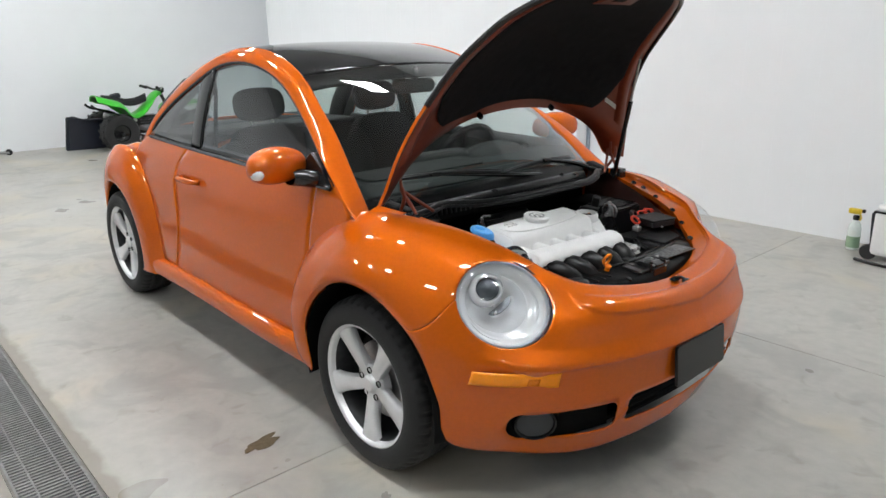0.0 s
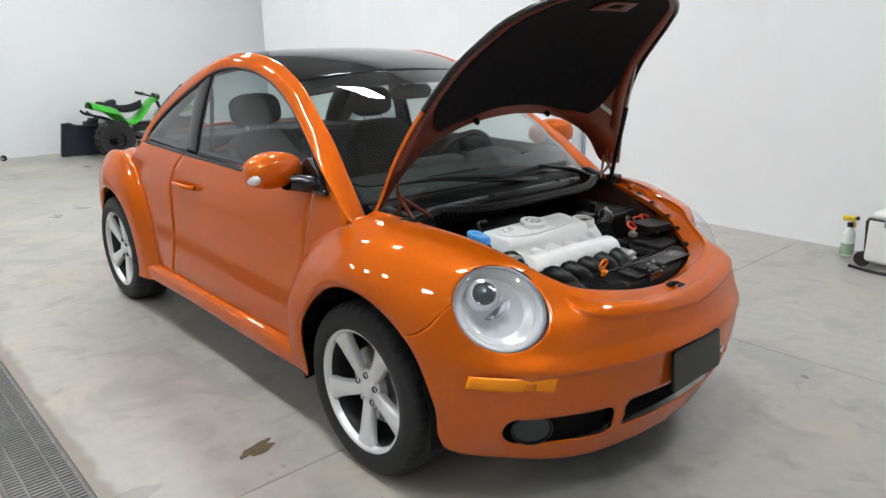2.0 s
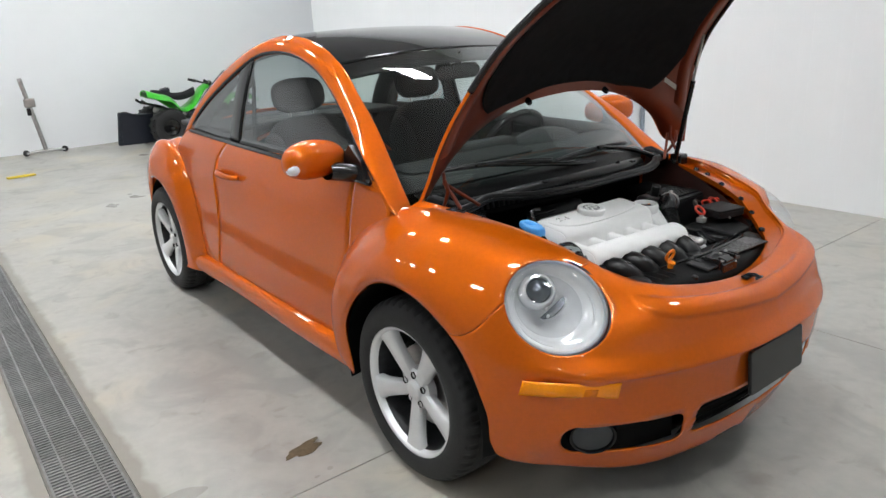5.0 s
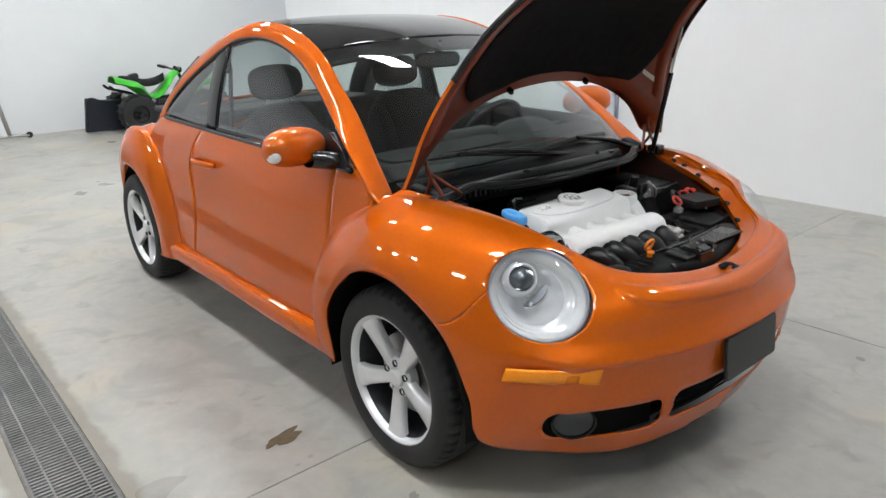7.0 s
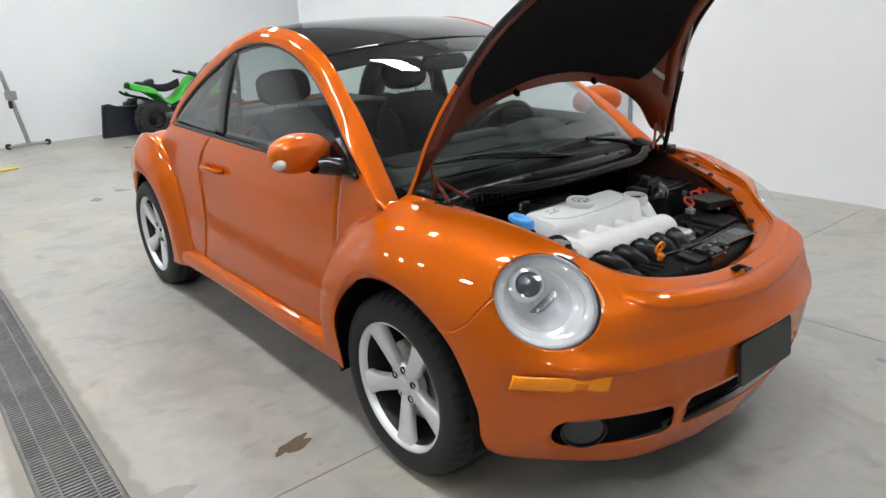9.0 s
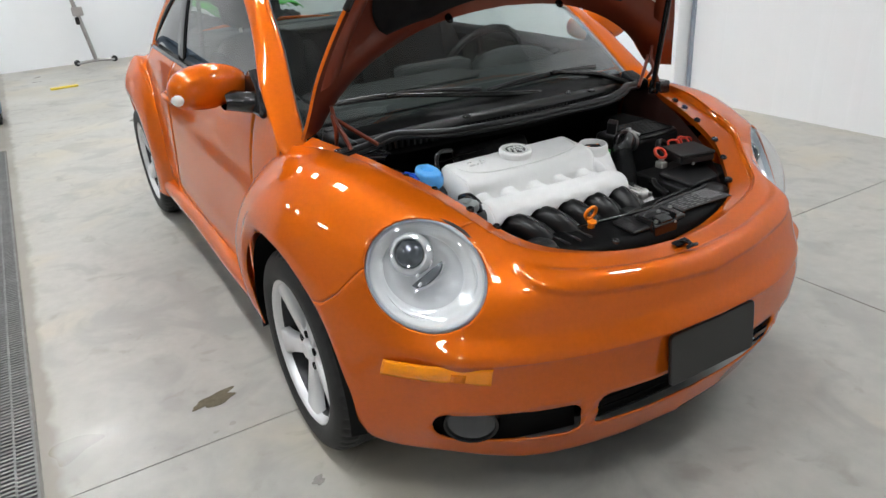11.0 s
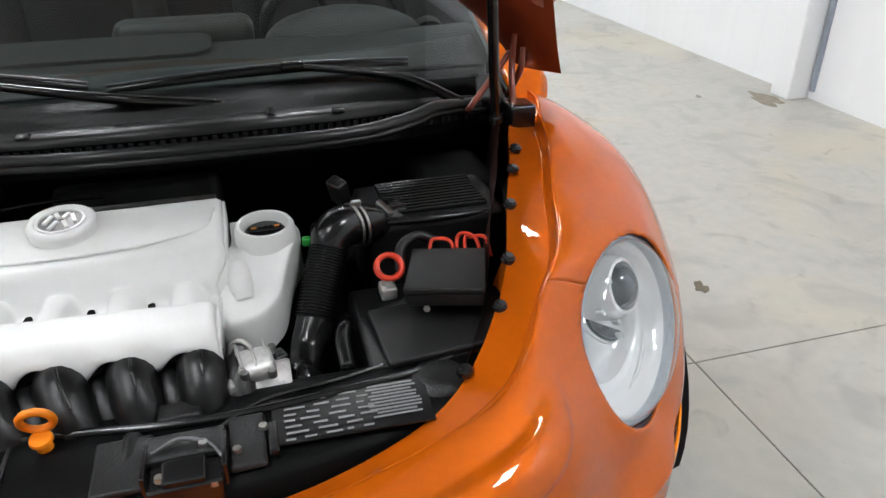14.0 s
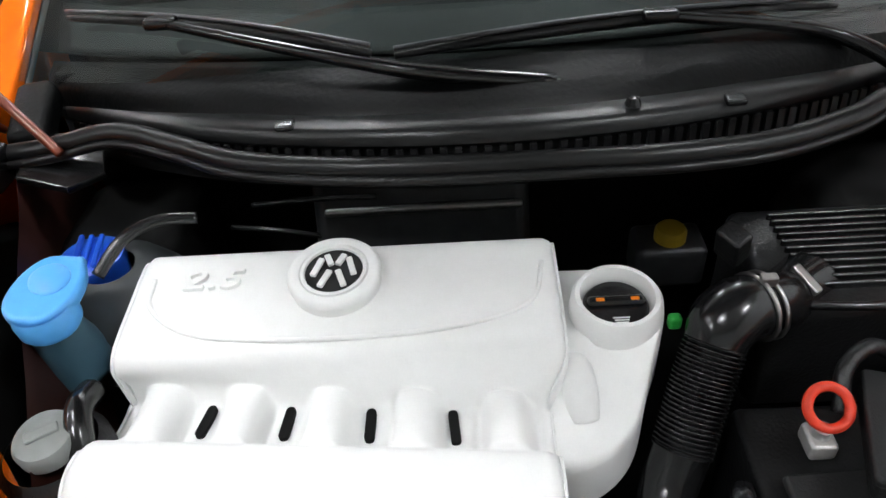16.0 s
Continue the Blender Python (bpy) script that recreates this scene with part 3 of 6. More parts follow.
ARCH = np.array([(-.25, .712, .972), (-.364, .69, 1.052), (-.54, .635, 1.15), (-.712, .593, 1.25), (-.863, .572, 1.327), (-1.06, .558, 1.380), (-1.27, .556, 1.395), (-1.49, .57, 1.362),
                 (-1.83, .62, 1.218), (-2.06, .655, 1.09), (-2.165, .682, .99)])
hw = np.array([0, .26, .52, .76, .92, 1.0])
roof_net = np.array([[MIDL[i] + (RAIL[i] - MIDL[i]) * np.array([k ** 2.0, k, k ** 2.3]) for k in hw] for i in range(13)])
half_v = np.linspace(0, 5, 24)


def roof_part(name, u0, u1, n, material, label="", t=0.004, drop=0.0):
    G = net(roof_net, np.linspace(u0, u1, n), half_v)
    A = np.concatenate([mirrored(G)[:, ::-1][:, :-1], G], 1)
    A[:, :, 2] -= drop
    return sheet(name, A, material, car, label, t=t, flip=True)


roof_part("windscreen", 0.05, 4.25, 40, GLASS, "lightly green tinted windscreen glass", t=0)
roof_part("roof_panel", 4.27, 8.6, 40, GLOSSB, "gloss black roof panel")
roof_part("headliner", 4.0, 8.7, 30, LINER, "dark headliner", drop=0.035)
roof_part("rear_window", 8.62, 11.4, 30, GLASS, "tinted rear window glass", t=0)
roof_part("boot_lid_top", 11.42, 12, 6, PAINT)
for sgn in (-1, 1):
    fix = (lambda g: g * np.array([1, -1, 1])) if sgn < 0 else (lambda g: g)
    ra = cr(RAIL, np.linspace(0, 11.6, 90))
    ar = cr(ARCH, np.linspace(0, 10, 90))
    # the foot runs on down under the wing
    unit = lambda v: v / np.linalg.norm(v)
    ra = np.concatenate([[ra[0] + unit(ra[0] - ra[4]) * d for d in (.13, .085, .04)], ra])
    ar = np.concatenate([[ar[0] + unit(ar[0] - ar[4]) * d for d in (.13, .085, .04)], ar])
    md = (ra + ar) / 2
    nrm = md - np.array([-1.25, 0, .75])
    nrm[:, 0] *= 0.6
    nrm /= np.linalg.norm(nrm, axis=1)[:, None]
    G = np.stack([ra - nrm * 0.012, ra + nrm * 0.002, ra * .75 + ar * .25 + nrm * .009, md + nrm * 0.014, ra * .25 + ar * .75 + nrm * .011, ar, ar - nrm * .02], 1)
    G = net(G, np.linspace(0, 92, 93), np.linspace(0, 6, 25))
    sheet("roof_rail", fix(G), PAINT, car, t=0.002, flip=(sgn < 0))
    GI = np.stack([ra - nrm * .014, ra - nrm * .022, md - nrm * .020, ar - nrm * .026, ar - nrm * .021], 1)
    sheet("rail_trim", fix(GI), TRIMG, car, "grey inner pillar and roof rail trim", flip=(sgn > 0))
    # filler between the pillar foot and the wing
    pf = np.concatenate([ar[:9] + np.array([0, -.006, 0])])
    PF = np.stack([md[:9] - nrm[:9] * .004, pf, pf + np.array([-.03, .006, -.05]), np.stack([pf[:, 0] - .06, np.full(9, .716), pf[:, 2] - .13], 1)], 1)
    sheet("pillar_foot", fix(PF), PAINT, car, flip=(sgn < 0))
    # side glass
    bot = np.array([(-.25, .712, .965), (-.6, .712, .972), (-.95, .705, .974), (-1.5, .693, .976), (-1.9, .688, .985), (-2.165, .682, .99)])
    a2 = cr(ARCH, np.linspace(0, 10, 60))
    b2 = np.stack([np.interp(-a2[:, 0], -bot[:, 0], bot[:, k]) for k in range(3)], 1)
    SG = np.stack([b2 + (a2 - b2) * k + np.array([0, -.012 + .01 * math.sin(math.pi * k), 0]) for k in np.linspace(0, 1, 12)], 1)
    split = int(np.argmin(np.abs(a2[:, 0] + 1.535)))
    sheet("front_side_window", fix(SG[:split]), GLASS_D, car, "clear side window glass", flip=(sgn < 0))
    sheet("rear_side_window", fix(SG[split + 1:]), GLASS_R, car, "tinted rear side window glass", flip=(sgn < 0))
    tube("window_seal", fix(b2[2:-1:6] + np.array([0, .004, 0])), .011, SATIN, car, n=8)
    tube("window_seal", fix(a2[1:-1:4] + np.array([0, -.006, -.006])), .009, SATIN, car, n=8)
    PB = np.stack([SG[split - 1] + np.array([.0, .005, 0]), SG[split - 1] + np.array([-.012, .008, 0]), SG[split + 1] + np.array([.0, .008, 0]), SG[split + 1] + np.array([-.012, .005, 0])])
    sheet("pillar", fix(PB), SATIN, car, "black centre pillar trim", flip=(sgn < 0), t=.02)


# floor pan
PAN = [(-2.95, .50), (-2.7, .66), (-2.2, .70), (-2.1, .74), (-.45, .74), (-.38, .60), (.38, .60), (.44, .62), (.55, .46), (.63, .25), (.65, 0)]
prism("floor_pan", PAN + [(x, -y) for x, y in PAN[-2::-1]], .222, .25, DARKV, car, "black underbody", bev=.01)


# wheels
def wheel(x, y, sgn, turn):
    """A five-spoke alloy wheel; sgn: -1 on the car's right, 1 on its left."""
    w = part("wheel", bmesh.new(), None, car)
    w.matrix_basis = pose(x, y, .317) @ Matrix.Diagonal((1, sgn, 1, 1)) @ pose(0, 0, 0, -90, 0, 0)
    R = .317
    tyre = [(.224, -.100), (.245, -.108), (.275, -.112), (.296, -.106), (.309, -.094), (.315, -.078), (.317, -.04), (.3175, 0), (.317, .04), (.313, .074), (.304, .090), (.290, .102), (.270, .1085), (.245, .1075), (.226, .101)]
    na = 288
    prof = cr(np.array([(a, b, 0) for a, b in tyre]), np.linspace(0, 14, 71))
    TG = np.zeros((na + 1, 71, 3))
    for i in range(na + 1):
        an = 2 * math.pi * i / na
        for j in range(71):
            r_, z_ = prof[j, 0], prof[j, 1]
            if r_ > .298 and abs(z_) > .05 and (i + (2 if z_ > 0 else 0)) % 6 < 2:
                r_ -= .006 * min(1, (r_ - .298) / .008)
            if r_ > .314 and min(abs(abs(z_) - .045), abs(abs(z_) - .014)) < .0045:
                r_ -= .006
            TG[i, j] = (r_ * math.cos(an), r_ * math.sin(an), z_)
    edge_split(sheet("tyre", TG, RUBBER, w, "black low-profile tyre"), 40)
    lathe("rim", [(.228, .092), (.230, .097), (.224, .100), (.217, .097), (.212, .09), (.209, .075)], ALLOY, w, n=72)
    # inner barrel in dark metal: the shade behind the spokes is in its colour
    lathe("shaded_barrel", [(.209, .075), (.205, .06), (.198, .02), (.196, -.06), (.215, -.095), (.226, -.1)], GREYD, w, n=72)
    spokes = []
    for i in range(5):
        bm = bmesh.new()
        prof = [(.035, .026, .066), (.075, .0265, .073), (.12, .029, .080), (.16, .033, .085), (.195, .040, .089), (.214, .050, .090)]
        rows = []
        for r, hwid, z in prof:
            rows.append([bm.verts.new((r, s * hwid * k, z - d)) for s, k, d in ((-1, 1, .03), (-1, 1, .008), (-1, .8, 0), (0, 0, -.001), (1, .8, 0), (1, 1, .008), (1, 1, .03))])
        for a, b in zip(rows, rows[1:]):
            for j in range(6):
                bm.faces.new((a[j], b[j], b[j + 1], a[j + 1]))
        bmesh.ops.transform(bm, matrix=pose(0, 0, 0, 0, 0, turn + 72 * i), verts=bm.verts)
        o = part("spoke", bm, ALLOY, w, sharp=50)
    lathe("hub", [(.0, .078), (.03, .078), (.034, .074), (.036, .066), (.062, .068), (.072, .060), (.074, .03)], ALLOY, w, n=40)
    lathe("centre_cap", [(0, .0825), (.024, .0820), (.028, .0785)], ALLOY, w, "silver centre cap", n=32)
    for i in range(5):
        a = radians(turn + 36 + 72 * i)
        lathe("lug_bolt", [(0, .060), (.008, .060), (.0115, .066), (.0120, .068), (.0125, .05)], SATIN, w, m=Matrix.Translation((.052 * math.cos(a), .052 * math.sin(a), .004)), n=12)
    lathe("brake_disc", [(.06, .02), (.140, .02), (.142, .008), (.142, -.01), (.06, -.01)], STEEL, w, n=48)
    lathe("backing", [(0, -.02), (.19, -.03)], DARKV, w, n=32)
    return w


for x, ys in ((0.0, .714), (-2.51, .700)):
    for sgn in (-1, 1):
        wheel(x, sgn * ys, sgn, 90 if x == 0 else 75)
        G = []
        for a in np.linspace(192, -8, 28):
            ca, sa = math.cos(radians(a)), math.sin(radians(a))
            G.append([(x + .02 - r * -ca, sgn * y, .322 + r * sa) for r, y in ((.374, .825 if x == 0 else .772), (.385, .78 if x == 0 else .75), (.39, .6), (.39, .42), (.05, .42))])
        sheet("wheel_liner", np.array(G), DARKV, car)
# bonnet, open
EDGE = np.array([(-.012, .700, .945), (.004, .681, 1.0), (.031, .652, 1.10), (.064, .611, 1.20), (.114, .567, 1.30), (.185, .528, 1.40), (.29, .478, 1.50), (.352, .438, 1.55), (.428, .355, 1.60), (.485, .20, 1.632), (.505, 0, 1.642)])
CEN = np.array([(-.045, 0, 1.218), (-.02, 0, 1.262), (.012, 0, 1.315), (.05, 0, 1.365), (.095, 0, 1.415), (.15, 0, 1.465), (.225, 0, 1.518), (.30, 0, 1.562), (.385, 0, 1.602), (.45, 0, 1.625), (.505, 0, 1.642)])
REARC = np.array([(-.012, .700, .945), (-.06, .625, .958), (-.065, .59, 1.005), (-.058, .53, 1.063), (-.052, .44, 1.122), (-.05, .30, 1.180), (-.045, .15, 1.208), (-.045, 0, 1.218)])
ks = np.linspace(0, 1, 9)
bon = []
for i in range(11):
    e, c = EDGE[i], CEN[i]
    n = np.array([-.80, 0, .60])
    bon.append([c + (e - c) * np.array([k ** 2, k, k ** 2]) + n * 0.032 * math.sin(math.pi * i / 10 * .9 + .2) * (1 - k ** 2) for k in ks])
bon = np.array(bon)
bon[0] = cr(REARC[::-1], np.linspace(0, 7, 9))
G = net(bon, np.linspace(0, 10, 60), np.linspace(0, 8, 30))
full = np.concatenate([mirrored(G)[:, ::-1][:, :-1], G], 1)
hood = part("bonnet", bmesh.new(), None, car, "open orange bonnet propped up on a gas strut")
nout = np.array([-.80, 0, .60])
nn = np.array([.80, 0, -.60])
sheet("bonnet_skin", full + nout * .007, PAINT, hood, t=0.0)
loop = np.concatenate([full[0], full[1:, -1], full[-1][::-1][1:], full[::-1][1:, 0]])
ctr = full.mean((0, 1))
rimw = (loop - ctr) / np.linalg.norm(loop - ctr, axis=1)[:, None] * .004
sheet("bonnet_rim", np.stack([loop + nout * .007, loop + nout * .005 + rimw, loop + nout * .002 + rimw, loop + nn * .006], 1), PAINT, hood)
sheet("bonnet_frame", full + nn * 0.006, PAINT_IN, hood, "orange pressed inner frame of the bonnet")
# black edge seal along the sides and the front
se = np.concatenate([G[22:, -1], G[-1][::-1][1:]])
se = np.concatenate([se, mirrored(se)[::-1][1:]])
tube("edge_seal", (se + nn * .002)[::4], .0105, SATIN, hood, n=8)
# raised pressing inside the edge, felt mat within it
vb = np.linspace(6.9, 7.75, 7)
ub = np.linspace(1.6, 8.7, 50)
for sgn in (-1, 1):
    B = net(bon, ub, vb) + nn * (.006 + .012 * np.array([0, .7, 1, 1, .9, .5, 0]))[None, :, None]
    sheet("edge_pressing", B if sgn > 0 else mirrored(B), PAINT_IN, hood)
vl = np.linspace(0, 7.0, 40)
u0 = np.interp(vl, [0, 3, 5.2, 6.2, 7.0], [.75, .85, 1.45, 2.7, 3.9])
u1 = np.interp(vl, [0, 5.5, 7.0], [9.65, 9.5, 8.9])
LU = u0[None, :] + np.linspace(0, 1, 50)[:, None] * (u1 - u0)[None, :]
liner = net(bon, LU, vl)
linf = np.concatenate([mirrored(liner)[:, ::-1][:, :-1], liner], 1)
ww = np.sin(np.linspace(0, math.pi, linf.shape[0]))[:, None] ** .3 * np.sin(np.linspace(0, math.pi, linf.shape[1]))[None, :] ** .3
linf = linf + nn * (.010 + .020 * ww)[:, :, None]
sheet("bonnet_liner", linf, LINER, hood, "black felt insulation mat under the bonnet", t=0.004)
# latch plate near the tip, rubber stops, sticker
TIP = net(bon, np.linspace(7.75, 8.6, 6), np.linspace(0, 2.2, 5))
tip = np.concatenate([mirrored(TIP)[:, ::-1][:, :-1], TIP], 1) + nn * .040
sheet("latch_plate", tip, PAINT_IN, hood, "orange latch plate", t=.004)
# dark plate laid on for the shade inside the latch hole
TIP = net(bon, np.linspace(8.0, 8.42, 4), np.linspace(0, .75, 3))
tip = np.concatenate([mirrored(TIP)[:, ::-1][:, :-1], TIP], 1) + nn * .044
sheet("latch_hole", tip, DARKV, hood, "dark plate standing in for the latch opening", t=.003)
for y_ in (-.19, .19):
    k_ = int(np.argmin(np.abs(full[1][:, 1] - y_)))
    lathe("rubber_stop", [(0, .020), (.008, .018), (.011, .010), (.011, -.004)], SATIN, hood, m=Matrix.Translation(full[1][k_] + nn * .008) @ Vector(nn).to_track_quat("Z", "Y").to_matrix().to_4x4(), n=14)
a_, b_ = net(bon, np.array([2.2, 2.45]), np.array([6.0, 6.9]))
sheet("sticker", np.stack([a_, b_]) + nn * .010, WHITEST, hood, "small pale sticker", flip=True)

# ---- front details ----
BLUE_L = mat("light_blue_plastic", (0.10, 0.42, 0.90), rough=0.35, scale=60)
BLUE_D = mat("dark_blue_plastic", (0.015, 0.09, 0.55), rough=0.3, scale=60)
ORANGEP = mat("orange_plastic", (0.95, 0.26, 0.01), rough=0.35, scale=60)
REDC = mat("red_cable", (0.75, 0.05, 0.02), rough=0.4, scale=60)
CLEARP = mat("milky_plastic", (0.05, 0.11, 0.15), rough=0.35, scale=30)
GREYL = mat("grey_cap", (0.19, 0.20, 0.195), rough=0.45, scale=80)
WHITEP = mat("white_plastic", (0.8, 0.8, 0.79), rough=0.35, scale=50, vary=0.04)
YELLOW = mat("yellow_plastic", (0.75, 0.55, 0.03), rough=0.4, scale=60)
GREENC = mat("green_plastic", (0.03, 0.40, 0.06), rough=0.4, scale=60)
LABELB = mat("label_black", (0.006, 0.006, 0.0065), rough=0.3, scale=60)
LABELG = mat("label_print", (0.26, 0.26, 0.265), rough=0.5, scale=60)
CAST = mat("cast_aluminium", (0.55, 0.54, 0.53), rough=0.45, metal=0.7, bump=0.3, scale=150, vary=0.2)
SEALR = mat("rubber_seal", (0.004, 0.0042, 0.0045), spec=0.40, rough=0.34, scale=90, vary=0.25, bump=0.1)
COWLP = mat("cowl_plastic", (0.0030, 0.0032, 0.0034), spec=0.09, rough=0.45, scale=150, vary=0.3, bump=0.2)


FOGB = mat("fog_reflector", (0.035, 0.037, 0.04), rough=0.3, metal=0.4, scale=60)
BEZEL = mat("pale_grey_plastic", (0.42, 0.46, 0.50), rough=0.35, scale=80)
GASK = mat("grey_gasket", (0.012, 0.013, 0.014), rough=0.5, scale=60)
MIRR = mat("bright_mirror_chrome", (0.93, 0.94, 0.95), rough=0.16, metal=0.45, scale=10, vary=0.03)
SHADEP = mat("grey_shade_metal", (0.22, 0.235, 0.25), rough=0.22, metal=0.7, scale=30)
PROJ = mat("smoky_lens", (0.10, 0.115, 0.13), rough=0.06, metal=0.5, coat=0.8, scale=30)


def onlamp(sgn, x, y, d):
    """A point of the lamp at x across, y up the oval and d out along its axis."""
    p = (LAMP_CL if sgn > 0 else LAMP_C) + x * LAMP_S + y * LAMP_U + d * LAMP_N
    return p * np.array([1, sgn, 1])


def lamp_sheet(name, rings, sgn, material, parent, label="", n=64):
    """A dish of oval rings: (scale of the oval, depth along the axis, shift across, shift up)."""
    verts, faces = [], []
    for k, d, sx, sy in rings:
        for i in range(n):
            a = 2 * math.pi * i / n
            verts.append(onlamp(sgn, sx + LAMP_A * k * math.cos(a), sy + LAMP_B * k * math.sin(a), d))
    for r in range(len(rings) - 1):
        for i in range(n):
            q = (r * n + i, r * n + (i + 1) % n, (r + 1) * n + (i + 1) % n, (r + 1) * n + i)
            faces.append(q if sgn > 0 else q[::-1])
    return mesh_ob(name, verts, faces, material, parent, label)


def headlamp(sgn):
    h = part("headlamp", bmesh.new(), None, car, "oval clear headlamp with a chrome reflector")
    lamp_sheet("collar", [(1.09, -.09, 0, 0), (1.075, -.02, 0, 0), (1.06, .0, 0, 0), (1.045, .005, 0, 0), (1.036, -.02, 0, 0)], sgn, PAINT, h, "orange collar round the lamp")
    pts = np.concatenate([fend.reshape(-1, 3), nose.reshape(-1, 3)])
    rel = (left(pts) if sgn > 0 else pts) - (LAMP_CL if sgn > 0 else LAMP_C)
    ps, pu, pd = rel @ LAMP_S, rel @ LAMP_U, rel @ LAMP_N
    angles = np.linspace(0, 2 * math.pi, 73)
    deep_ = np.array([pd[int(np.argmin((ps - 1.06 * LAMP_A * math.cos(a)) ** 2 + (pu - 1.06 * LAMP_B * math.sin(a)) ** 2 + 9 * (np.abs(pd) > .12)))] for a in angles[:-1]])
    deep_ = sum(np.roll(deep_, k) for k in range(-3, 4)) / 7
    well = []
    for a, d in zip(angles, np.append(deep_, deep_[0])):
        well.append([onlamp(sgn, LAMP_A * k * math.cos(a), LAMP_B * k * math.sin(a), z) for k, z in ((1.075, d - .007), (1.05, d - .007), (1.04, d * .6 - .006), (1.03, -.002), (1.03, -.03))])
    rim = [np.array(w_[2]) + LAMP_N * np.array([1, sgn, 1]) * .006 for w_ in well[:-1:2]]
    tube("lamp_seal", rim, .0055, GASK, h, "black rubber seal round the lamp", n=8, close=True, k=108)
    sheet("lamp_well", np.array(well), PAINT, h, "orange lip round the lamp")
    lamp_sheet("lamp_pan", [(1.24, -.13, 0, 0), (1.14, -.07, 0, 0), (1.05, -.012, 0, 0)], sgn, PAINT, h)
    lamp_sheet("gasket", [(1.035, -.03, 0, 0), (1.035, .006, 0, 0), (1.026, .010, 0, 0), (1.018, .008, 0, 0), (1.015, -.02, 0, 0)], sgn, GASK, h)
    lamp_sheet("bezel", [(1.02, -.004, 0, 0), (1.016, .012, 0, 0), (.985, .020, 0, 0), (.945, .019, 0, 0), (.930, -.01, 0, 0)], sgn, BEZEL, h, "pale grey bezel ring")
    lamp_sheet("lens", [(.965, .018, 0, 0), (.92, .030, 0, 0), (.80, .042, 0, 0), (.62, .054, 0, 0), (.40, .063, 0, 0), (.2, .068, 0, 0), (.001, .069, 0, 0)], sgn, LENS, h, "clear domed lens")
    bowl = [(.945, .010, 0, 0), (.925, -.006, 0, 0), (.88, -.018, 0, 0), (.80, -.027, 0, 0), (.74, -.031, 0, .004), (.69, -.031, 0, .012), (.675, -.037, 0, .015)]
    lamp_sheet("reflector", bowl, sgn, CHROME, h, "chrome reflector bowl")
    lamp_sheet("inner_reflector", [(.675, -.036, 0, .015), (.60, -.052, 0, .017), (.46, -.064, 0, .018), (.25, -.071, 0, .018), (.001, -.073, 0, .018)], sgn, MIRR, h, "mirror-bright inner reflector")
    flip = Matrix.Diagonal((1, sgn, 1, 1))
    frm = Matrix([[LAMP_S[i], LAMP_U[i], LAMP_N[i], 0] for i in range(3)] + [[0, 0, 0, 1]])
    at = lambda x, y, d: flip @ Matrix.Translation((LAMP_CL if sgn > 0 else LAMP_C) + x * LAMP_S + y * LAMP_U + d * LAMP_N) @ frm
    # projector in its hood, its dark lens, the shade below it
    lathe("projector_hood", [(.052, -.075), (.053, -.03), (.049, -.008), (.043, .003), (.038, .004), (.0355, -.002)], MIRR, h, m=at(-.022, .062, 0), n=44)
    lathe("projector_lens", [(0, .022), (.012, .020), (.024, .014), (.032, .005), (.0365, -.006)], PROJ, h, "dark projector lens", m=at(-.022, .062, 0), n=40)
    half = [(.046 * math.cos(radians(a)), .026 * math.sin(radians(a))) for a in range(180, 361, 12)]
    prism("shade_plate", half, -.004, .002, SHADEP, h, "grey shade plate", m=at(-.002, .006, -.030) @ pose(0, 0, 0, -24, 0, 20))
    wing = [(.050 * math.cos(radians(a)), .030 * math.sin(radians(a))) for a in range(190, 351, 12)]
    prism("shade_rim", wing, -.004, .002, MIRR, h, m=at(-.002, .004, -.036) @ pose(0, 0, 0, -24, 0, 20))
    for dx, dy in ((.012, .020), (-.030, .010), (.028, .004)):
        box("reflector_tab", (.012, .008, .014), (0, 0, 0), MIRR, h, bev=.003).matrix_basis = at(dx, dy, -.020)
    # pleats pressed in the lower bowl
    for a0, k0 in ((-150, .80), (-25, .82)):
        P = [onlamp(sgn, LAMP_A * k0 * math.cos(radians(a0 + d)), LAMP_B * k0 * math.sin(radians(a0 + d)), -.024) for d in (0, 18, 36, 54)]
        tube("reflector_pleat", P, [.001, .003, .003, .001], CHROME, h, n=6)
    return h


headlamp(1)
headlamp(-1)

